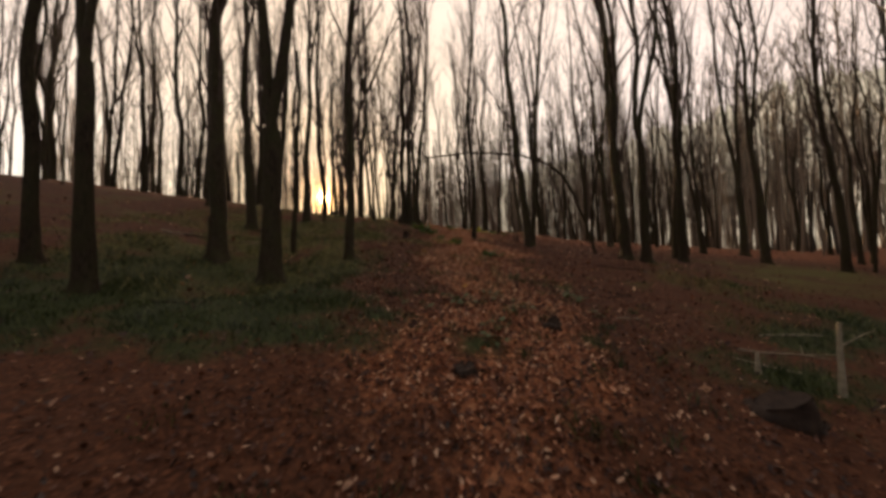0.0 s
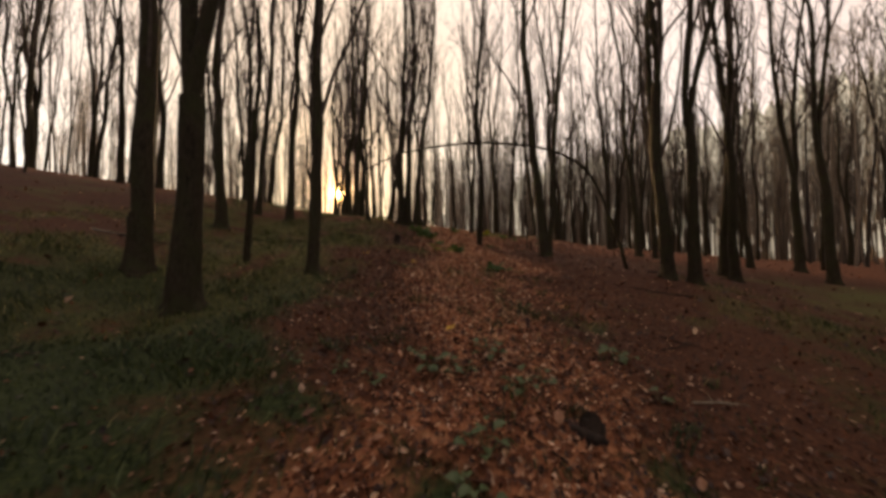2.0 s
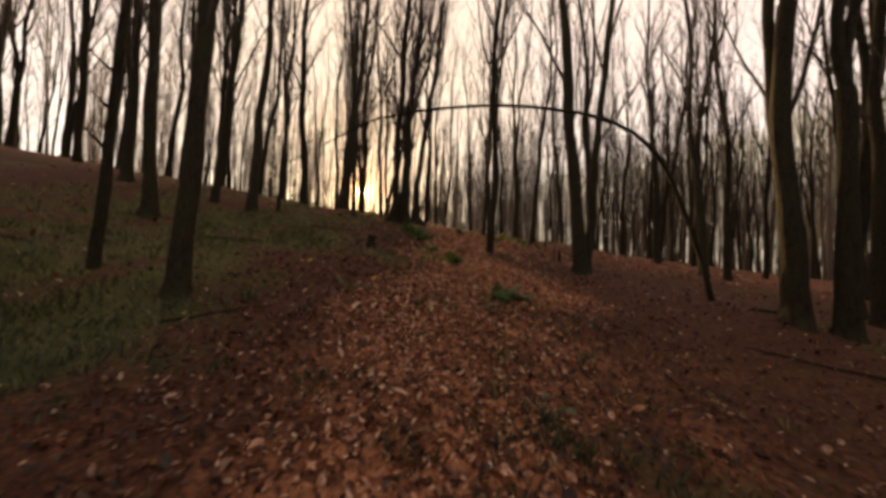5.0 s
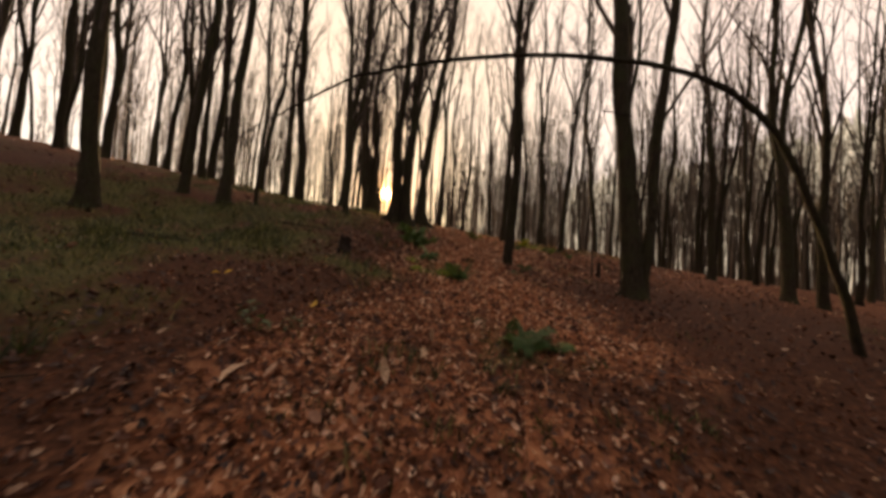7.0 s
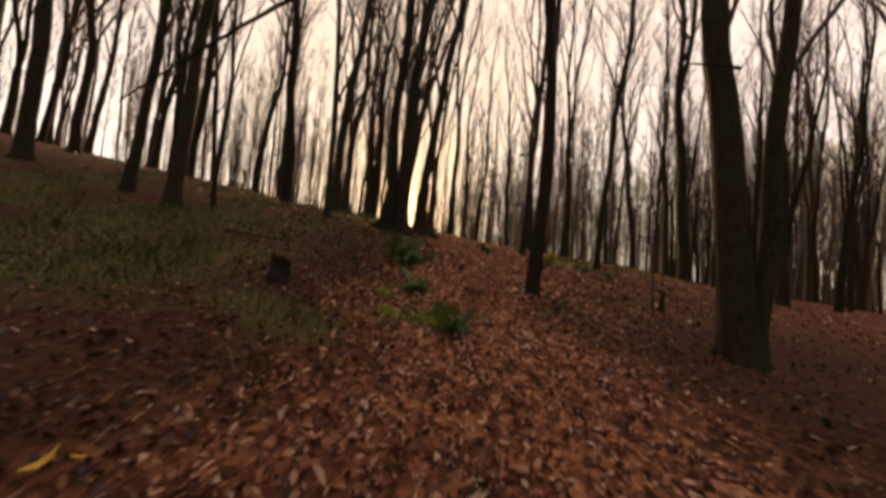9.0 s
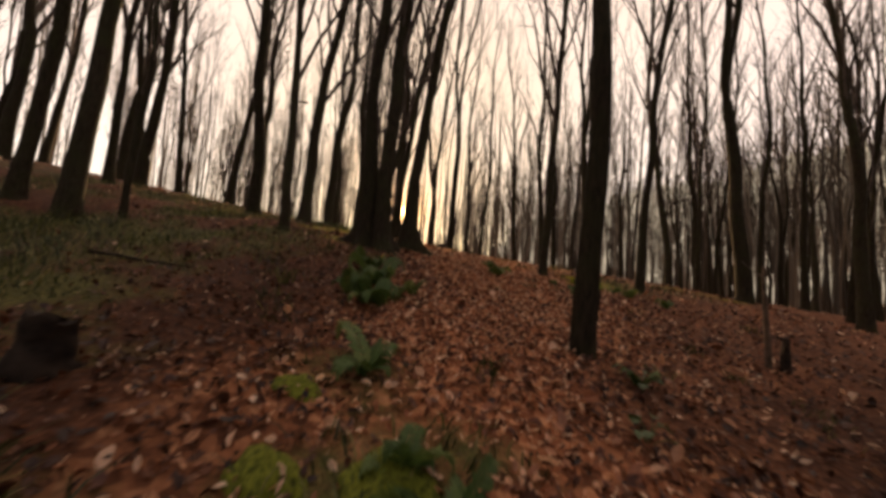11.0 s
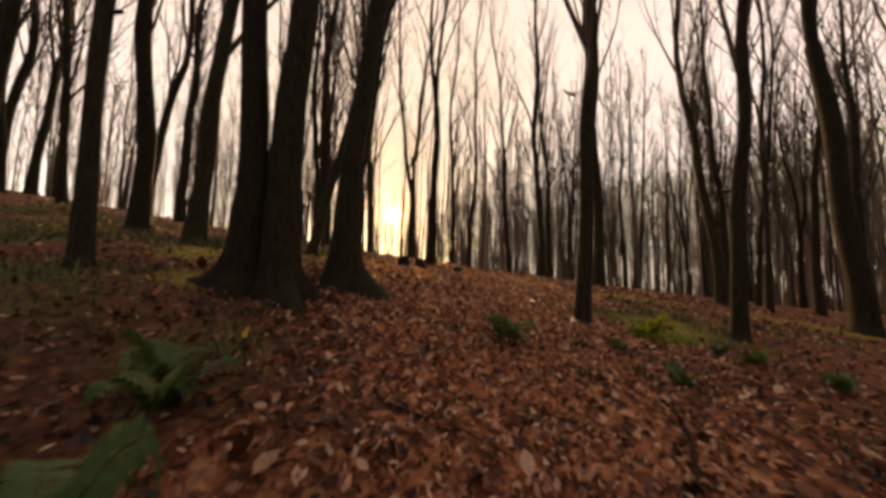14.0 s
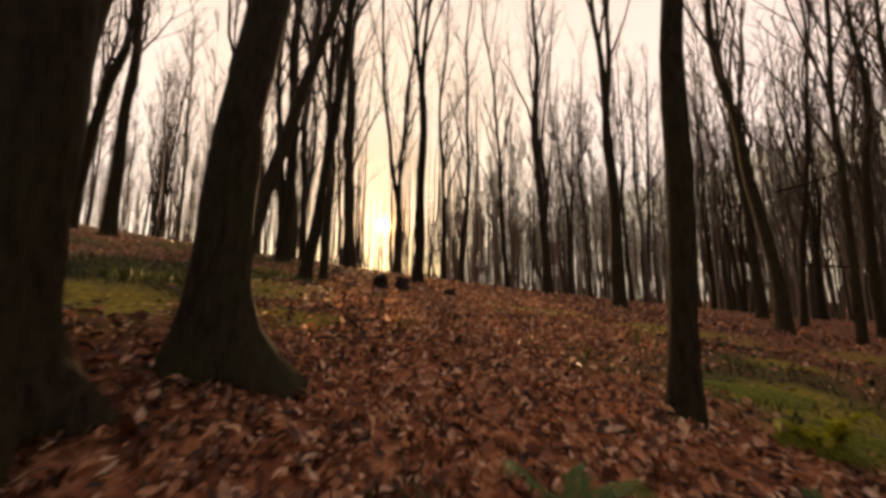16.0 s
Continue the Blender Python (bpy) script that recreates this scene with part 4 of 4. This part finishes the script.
# ---- the bent sapling ----
def build_arch():
    rng = np.random.default_rng(31)
    gz = float(lie(5.12, 11.32))
    ob = thing("bent_sapling", (5.12, 11.32, gz), "thin bare sapling bowed over into a long arch", "tree")
    knots = np.array(((0, 0, -0.1), (-0.22, 0, 0.88), (-0.69, 0, 2.14), (-0.97, 0, 2.65), (-1.37, 0, 2.99), (-1.93, 0, 3.27), (-2.6, 0, 3.41), (-3.88, 0, 3.55), (-4.95, 0, 3.44), (-5.6, 0, 3.37), (-6.2, 0, 3.27), (-6.75, 0, 2.98), (-7.25, 0, 2.73), (-7.9, 0, 2.39)))
    t = np.linspace(0, len(knots) - 1, 41)
    line = np.stack([np.interp(t, range(len(knots)), knots[:, c]) for c in range(3)], 1)
    for _ in range(3):
        line[1:-1] = 0.25 * line[:-2] + 0.5 * line[1:-1] + 0.25 * line[2:]
    line += rng.normal(0, 0.008, line.shape)
    stem = Soup()
    tube(stem, line, np.interp(np.linspace(0, 1, 41), (0, 0.1, 0.6, 1), (0.050, 0.040, 0.028, 0.007)), 9)
    part("stem", stem, MAT_BARK, ob)
    for k in range(26):
        twigs = Soup()
        i = int(rng.integers(10, 40))
        a = rng.uniform(0, 6.28)
        p = limb_line(rng, line[i], (-0.6 + 0.5 * math.cos(a), 0.8 * math.sin(a), rng.uniform(-0.2, 0.8)), rng.uniform(0.15, 0.7), 4, 0.02, 0.15)
        tube(twigs, p, np.linspace(0.006, 0.002, 5), 4)
        part("twig", twigs, MAT_TWIG, ob)


build_arch()


dead_branch(5.47, 20.90, 1.15, 2.6, 0.55, 0.05, 1)
dead_branch(5.14, 21.79, 2.5, -0.5, 1.0, 0.15, 2)
dead_branch(3.14, 12.61, 2.9, 2.7, 0.5, 0.4, 3)
dead_branch(-2.70, 15.36, 2.1, 2.9, 0.4, 0.5, 4)
dead_branch(1.12, 16.76, 2.3, 3.3, 0.14, 0.3, 5)


# ---- snags, stumps, fallen wood ----
def pole(name, x, y, r, lean, height, material, label, bend=0.03, seed=0, stubs=3):
    rng = np.random.default_rng(500 + seed)
    ob = thing(name, (x, y, float(lie(x, y))), label, "dead tree")
    line = stem_line(rng, lean, height, 12, bend)
    line[0, 2] = -0.12
    soup = Soup()
    tube(soup, line, np.linspace(r * 1.15, r * 0.6, 12), 9, cap=True)
    part("stem", soup, material, ob)
    for k in range(stubs):
        i = int(rng.integers(4, 11))
        a = rng.uniform(0, 6.28)
        s = Soup()
        tube(s, limb_line(rng, line[i], (math.cos(a), math.sin(a), 0.7), rng.uniform(0.15, 0.5) * min(1, height), 3, 0.03, 0.12), np.linspace(r * 0.4, r * 0.12, 4), 5)
        part("branch_stub", s, material, ob)
    return ob


def stump(x, y, r, h, label, seed, material=None):
    rng = np.random.default_rng(700 + seed)
    ob = thing("tree_stump", (x, y, float(lie(x, y))), label, "stump")
    soup = Soup()
    n = 8
    hh = np.linspace(-0.12, h, n)
    line = np.stack([rng.normal(0, 0.01, n), rng.normal(0, 0.01, n), hh], 1)
    tube(soup, line, r * (1.0 + 0.28 * np.exp(-np.maximum(hh, 0) / (0.35 * h))), 16, 5, r * 0.3 * np.exp(-np.maximum(hh, 0) / (0.3 * h)))
    top = soup.v[0].reshape(n, 16, 3)
    jag = rng.uniform(-0.35, 0.35, 16)
    top[-1, :, 2] += (0.5 * jag + 0.3 * np.roll(jag, 1) + 0.3 * np.roll(jag, -1)) * h
    top[-2, :, 2] += rng.uniform(-0.1, 0.1, 16) * h
    part("body", soup, material or MAT_DEAD, ob)
    rot = Soup()
    rim = top[-1] * np.array((0.97, 0.97, 1))
    rot.add(np.vstack([rim, [[0, 0, h * 0.55]]]), np.array([(k, (k + 1) % 16, 16) for k in range(16)]))
    part("rotten_core", rot, MAT_DEAD, ob)
    return ob


def fallen_branch(x, y, length, r, yaw, seed, material=None):
    rng = np.random.default_rng(800 + seed)
    ob = thing("fallen_branch", (x, y, float(lie(x, y))), "thin dead branch lying on the fallen leaves", "branch", "fallen branches")
    p = limb_line(rng, (-length / 2 * math.cos(yaw), -length / 2 * math.sin(yaw), 0), (math.cos(yaw), math.sin(yaw), 0), length, 8, 0.0, 0.10)
    p[:, 2] = lie(p[:, 0] + x, p[:, 1] + y) - float(lie(x, y)) + r * 0.8 + 0.012
    soup = Soup()
    tube(soup, p, np.linspace(r, r * 0.35, 9), 6)
    part("stem", soup, material or MAT_DEAD, ob)
    for k in range(2):
        i = int(rng.integers(2, 7))
        a = yaw + rng.choice((-1, 1)) * rng.uniform(0.5, 1.0)
        q = limb_line(rng, p[i], (math.cos(a), math.sin(a), 0.12), length * 0.3, 3, 0.0, 0.1)
        s = Soup()
        tube(s, q, np.linspace(r * 0.5, r * 0.2, 4), 4)
        part("side_twig", s, material or MAT_DEAD, ob)


pole("crooked_snag", -3.69, 8.70, 0.062, (0.035, 0.02), 5.2, MAT_BARK, "crooked thin dead stem with a broken side branch", 0.10, 1, 5)
pole("bare_pole", 3.13, 14.53, 0.026, (-0.01, 0.0), 0.95, MAT_STAKE, "short brown bare stake of a snapped sapling beside a dark stub", 0.01, 2, 1)
pole("broken_snag", 3.24, 14.50, 0.042, (0.05, 0.0), 0.30, MAT_DEAD, "short dark broken stub rotting among the leaves", 0.02, 3, 3)
pole("dead_post", 4.02, 3.57, 0.030, (0.03, 0.0), 0.72, MAT_PALE, "pale lichened broken sapling standing beside a stump", 0.03, 4, 1)
pole("dead_post", 3.48, 3.88, 0.030, (0.0, 0.0), 0.22, MAT_PALE, "short pale stub of a broken sapling", 0.01, 5, 0)
stump(2.95, 3.08, 0.19, 0.15, "low dark rotten tree stump in the leaf litter", 1)
stump(-1.16, 11.77, 0.085, 0.24, "dark mossy rotten stump sunk in fallen leaves", 2)
stump(-1.92, 20.87, 0.13, 0.20, "low weathered tree stump on the crest", 3)
stump(-1.60, 21.17, 0.12, 0.18, "low weathered tree stump on the crest", 4)
stump(-0.65, 20.88, 0.10, 0.12, "small dark stump on the crest", 5)
stump(0.27, 3.27, 0.09, 0.045, "low dark hollow stump in leaves", 7)
stump(1.48, 4.53, 0.09, 0.06, "low dark rotten stump half buried in leaves", 8)
for k, (bx, by, bl, br, ba) in enumerate(((3.4, 6.5, 0.8, 0.012, 0.5), (3.5, 6.65, 0.5, 0.010, -0.4), (-3.4, 11.0, 1.2, 0.018, 0.2), (1.4, 15.3, 1.0, 0.012, 1.1), (1.9, 8.2, 0.7, 0.010, 2.0),
                                          (-1.4, 8.0, 0.9, 0.013, 0.7), (-2.6, 13.2, 1.1, 0.016, 0.25), (0.2, 14.9, 0.6, 0.009, 0.1), (6.2, 11.0, 1.5, 0.020, 0.1), (2.6, 19.3, 1.3, 0.018, 0.15),
                                          (-3.6, 4.9, 0.8, 0.012, 0.1), (4.6, 9.0, 1.2, 0.016, 2.7), (-0.7, 17.2, 0.7, 0.010, 0.8), (1.0, 4.4, 0.6, 0.009, 2.4), (-6.0, 9.2, 1.4, 0.02, 0.3), (4.0, 16.0, 1.1, 0.015, 1.0))):
    fallen_branch(bx, by, bl, br, ba, k)
for k, (bx, by, bl, br, ba) in enumerate(((4.3, 4.5, 1.1, 0.014, 0.1), (3.7, 4.1, 0.7, 0.011, 2.6), (5.2, 5.3, 1.3, 0.015, 0.35), (2.9, 5.2, 0.6, 0.010, 0.2), (-6.9, 9.0, 0.7, 0.03, 0.2))):
    fallen_branch(bx, by, bl, br, ba, 40 + k, MAT_PALE)


# ---- ferns, moss, bright leaves ----
def frond_soup(rng, length, yaw, rise):
    soup = Soup()
    n = 15
    t = np.linspace(0, 1, n)
    run = length * (np.sin(t * 1.5) / 1.5)
    zz = length * (rise * np.sin(t * 2.2) * 0.6 - 0.22 * t ** 2.2)
    turn = yaw + rng.uniform(-0.7, 0.7) * t ** 1.5
    line = np.stack([run * np.cos(turn), run * np.sin(turn), zz], 1)
    tube(soup, line, np.linspace(0.0045, 0.0012, n), 4)
    roll = rng.normal(0, 0.45)
    side = np.array((-math.sin(yaw) * math.cos(roll), math.cos(yaw) * math.cos(roll), math.sin(roll)))
    for k in range(2, n):
        w = length * 0.27 * math.sin(min(1, (1 - t[k]) * 1.15 + 0.08) * 1.57) * (0.55 + 0.45 * min(1, t[k] * 4))
        d = line[k] - line[k - 1]
        for sgn in (-1, 1):
            for half in (0, 0.5):
                p = line[k - 1] + d * half
                tip = p + side * sgn * w + d * 0.9 + np.array((0, 0, rng.normal(-0.12, 0.10) * w))
                midp = 0.5 * (p + tip) + np.array((0, 0, 0.05 * w))
                wd = d * 0.36
                soup.add(np.array((p - wd * 0.4, midp - wd, tip, midp + wd, p + wd * 0.4)), np.array(((0, 1, 4), (1, 3, 4), (1, 2, 3))))
    return soup


def fern(x, y, size, fronds, seed, label="green fern with arching fronds among fallen leaves", material=None, rise=(0.5, 1.5)):
    rng = np.random.default_rng(1000 + seed)
    ob = thing("fern", (x, y, float(lie(x, y))), label, "fern", "ferns on the slope")
    for k in range(fronds):
        part("frond", frond_soup(rng, size * rng.uniform(0.5, 1.2), 6.283 * k / fronds + rng.uniform(-0.6, 0.6), rng.uniform(*rise)), material or MAT_FERN, ob, smooth=False)


fern(-0.43, 13.45, 0.40, 11, 1, "large fresh green fern with broad drooping fronds")
fern(-0.56, 13.88, 0.40, 11, 2, "large fresh green fern with broad drooping fronds")
fern(-0.87, 14.44, 0.34, 9, 3)
fern(-1.05, 14.62, 0.26, 7, 16, "small green fern beside a larger one")
fern(-0.70, 13.55, 0.30, 8, 17, "low green fern with broad drooping fronds")
fern(-0.30, 13.72, 0.28, 8, 18, "low green fern with broad drooping fronds")
fern(-0.22, 13.97, 0.22, 7, 14, "small pale green fern with drooping fronds")
fern(1.40, 9.90, 0.40, 12, 4, "low wide green fern among russet leaves", rise=(0.3, 0.8))
fern(1.70, 9.98, 0.26, 7, 19, "low wide green fern among russet leaves", rise=(0.3, 0.8))
fern(0.64, 11.71, 0.34, 8, 5)
fern(0.44, 11.93, 0.26, 8, 6)
fern(0.04, 12.46, 0.32, 9, 15, "low dark green fern among russet leaves")
fern(0.45, 16.08, 0.32, 9, 7, "small dark green fern in the leaf carpet")
fern(1.38, 16.51, 0.18, 6, 8, "small dark green fern in the leaf carpet")
fern(1.64, 15.97, 0.20, 7, 9, "small dark green fern in the leaf carpet")
fern(1.63, 13.25, 0.18, 6, 13, "small dark tuft of fern in the leaves")


fern(1.86, 17.12, 0.30, 10, 21, "low vivid yellow-green fern lit by the evening sun", MAT_BRIGHT)
fern(2.42, 17.0, 0.24, 7, 22, "small dark green fern in the leaf carpet")
fern(2.62, 16.86, 0.22, 7, 23, "small dark green fern in the leaf carpet")
fern(3.05, 16.62, 0.26, 7, 24, "small dark green fern in the leaf carpet")


def herb_leaf_mesh():
    """One broad toothed leaf, a unit long, folded along its rib."""
    n = 7
    t = np.linspace(0, 1, n)
    half = 0.34 * np.sin(np.pi * t ** 0.8) ** 0.8 + 0.02 * (-1) ** np.arange(n)
    half[0], half[-1] = 0.012, 0.0
    rib = np.stack([t, 0 * t, 0.16 * np.sin(2.2 * t) - 0.12 * t * t], 1)
    v = np.concatenate([rib, rib + np.stack([0 * t, half, 0.3 * half], 1), rib - np.stack([0 * t, half, -0.3 * half], 1)])
    k = np.arange(n - 1)
    soup = Soup()
    soup.add(v, np.concatenate([np.stack([k, k + 1, k + 1 + n, k + n], 1), np.stack([k + 1, k, k + 2 * n, k + 1 + 2 * n], 1)]))
    return soup.mesh("leaf", MAT_HERB)


HERB_LEAF = herb_leaf_mesh()


def herb(x, y, size, leaves, seed, label="low leafy green herb growing through the fallen leaves"):
    rng = np.random.default_rng(1900 + seed)
    ob = thing("herb_plant", (x, y, float(lie(x, y))), label, "plant", "woodland herbs")
    stems = Soup()
    for k in range(leaves):
        a, out, up = k * 2.4 + rng.uniform(-0.4, 0.4), size * rng.uniform(0.15, 0.8), size * rng.uniform(0.25, 0.75)
        foot = np.array((0.2 * out * math.cos(a), 0.2 * out * math.sin(a), -0.01))
        tip = np.array((out * math.cos(a), out * math.sin(a), up + float(lie(x + out * math.cos(a), y + out * math.sin(a)) - lie(x, y))))
        tube(stems, np.array((foot, 0.5 * (foot + tip) + (0, 0, 0.15 * up), tip)), (0.0028, 0.0022, 0.0016), 4)
        leaf = new("leaf", HERB_LEAF)
        leaf.parent = ob
        leaf.matrix_basis = pose(*tip, rng.uniform(-25, 25), rng.uniform(-15, 30), math.degrees(a) + rng.uniform(-40, 40)) @ Matrix.Scale(size * rng.uniform(0.4, 0.75), 4)
    part("stems", stems, MAT_HERB, ob)


for k, (hx, hy, hs, hn) in enumerate(((0.85, 5.56, 0.16, 14), (0.31, 5.07, 0.16, 13), (0.60, 5.06, 0.13, 10), (1.07, 4.90, 0.16, 13), (2.27, 5.76, 0.17, 12), (-0.45, 4.88, 0.10, 8), (-0.87, 4.93, 0.09, 7), (0.71, 4.17, 0.16, 13),
                                      (0.63, 3.80, 0.14, 10), (0.12, 5.30, 0.10, 8), (1.30, 5.10, 0.11, 8), (-0.15, 4.75, 0.11, 8), (1.46, 12.56, 0.13, 9), (1.62, 13.25, 0.14, 9), (2.30, 5.10, 0.12, 8), (1.55, 7.34, 0.13, 9), (-0.63, 9.22, 0.14, 11), (-0.42, 9.38, 0.11, 8), (-0.85, 9.45, 0.10, 7))):
    herb(hx, hy, hs, hn, k)


def moss_cushion(x, y, a, c, h, seed, label="bright yellow-green moss cushion"):
    rng = np.random.default_rng(1200 + seed)
    nu, nv = 22, 9
    ang = np.arange(nu) * 6.2832 / nu
    wob = 1 + 0.12 * np.sin(3 * ang + seed) + 0.08 * np.sin(5 * ang + 2 * seed)
    pts = [(0, 0, h)]
    for j in range(1, nv):
        s = j / (nv - 1)
        for k in range(nu):
            px, py = a * s * wob[k] * math.cos(ang[k]), c * s * wob[k] * math.sin(ang[k])
            pts.append((px, py, h * math.cos(s * 1.57) ** 0.8 + rng.normal(0, 0.06 * h) - (0.03 if j == nv - 1 else 0) + float(lie(x + px, y + py)) - float(lie(x, y))))
    soup = Soup()
    soup.add(np.array(pts), np.array([(0, 1 + k, 1 + (k + 1) % nu) for k in range(nu)]))
    quads = [(1 + (j - 1) * nu + k, 1 + j * nu + k, 1 + j * nu + (k + 1) % nu, 1 + (j - 1) * nu + (k + 1) % nu) for j in range(1, nv - 1) for k in range(nu)]
    soup.f.append(np.array(quads))
    me = soup.mesh("moss_cushion", MAT_MOSS)
    ob = new("moss_cushion", me)
    ob.location = (x, y, float(lie(x, y)))
    tagged(ob, label, "moss", "moss cushions")


moss_cushion(0.02, 11.73, 0.15, 0.11, 0.07, 1)
moss_cushion(0.42, 11.86, 0.20, 0.14, 0.07, 2)
moss_cushion(-0.19, 12.18, 0.14, 0.09, 0.04, 3)
moss_cushion(1.86, 17.13, 0.24, 0.12, 0.08, 4)
moss_cushion(2.20, 17.26, 0.24, 0.13, 0.06, 5)
moss_cushion(2.03, 17.81, 0.4, 0.16, 0.05, 6)
moss_cushion(-3.41, 17.75, 0.45, 0.25, 0.06, 7)


def loose_leaf(x, y, size, seed, label, material):
    rng = np.random.default_rng(1400 + seed)
    v, f = leaf_soup(rng, np.array((x,)), np.array((y,)), size, 0.02)
    base = np.array((x, y, float(lie(x, y))))
    soup = Soup()
    soup.add(v - base, f)
    ob = new("fallen_leaf", soup.mesh("fallen_leaf", material, False))
    ob.location = base
    tagged(ob, label, "leaf", "bright fallen leaves")


for k, (fx, fy, fs) in enumerate(((-0.46, 9.75, 0.13), (-0.38, 9.82, 0.10), (-1.63, 9.91, 0.12), (-1.55, 9.98, 0.09), (0.46, 6.0, 0.11), (0.50, 6.08, 0.09), (-1.03, 15.05, 0.11))):
    loose_leaf(fx, fy, fs, k, "bright yellow fallen leaf on brown litter", MAT_YELLOW)
for k, (fx, fy) in enumerate(((0.48, 9.02), (0.66, 9.37), (-0.29, 8.65), (-0.29, 8.86), (0.08, 9.92), (0.22, 8.86), (0.66, 9.64), (-0.47, 9.22), (0.65, 9.42), (-0.15, 9.13), (3.95, 7.07), (-0.06, 13.72), (2.22, 5.22))):
    loose_leaf(fx, fy, 0.12 + 0.02 * (k % 3), 20 + k, "large pale tan fallen leaf curled on the litter", MAT_TAN)


# ---- single leaves of the carpet along the trodden line ----
def leaf_pieces():
    rng = np.random.default_rng(63)
    carpet = bpy.data.objects["ground"]
    shapes = []
    for k in range(14):
        v, f = leaf_soup(rng, np.array((0.0,)), np.array((0.0,)), 0.078, 0.0)
        soup = Soup()
        soup.add(v - np.array((0, 0, v[:, 2].min())), f)
        shapes.append(soup.mesh("leaf", MAT_PIECE, False))
    for k in range(300):
        y = rng.uniform(2.6, 17.5)
        x = float(np.interp(y, LINE_Y, LINE_X)) + rng.normal(0, 0.7)
        leaf = new("leaf", shapes[k % 14])
        leaf.parent = carpet
        leaf.matrix_basis = pose(x, y, float(lie(x, y)) + 0.012, 0, 0, rng.uniform(0, 360)) @ Matrix.Scale(rng.uniform(0.75, 1.3), 4)


leaf_pieces()
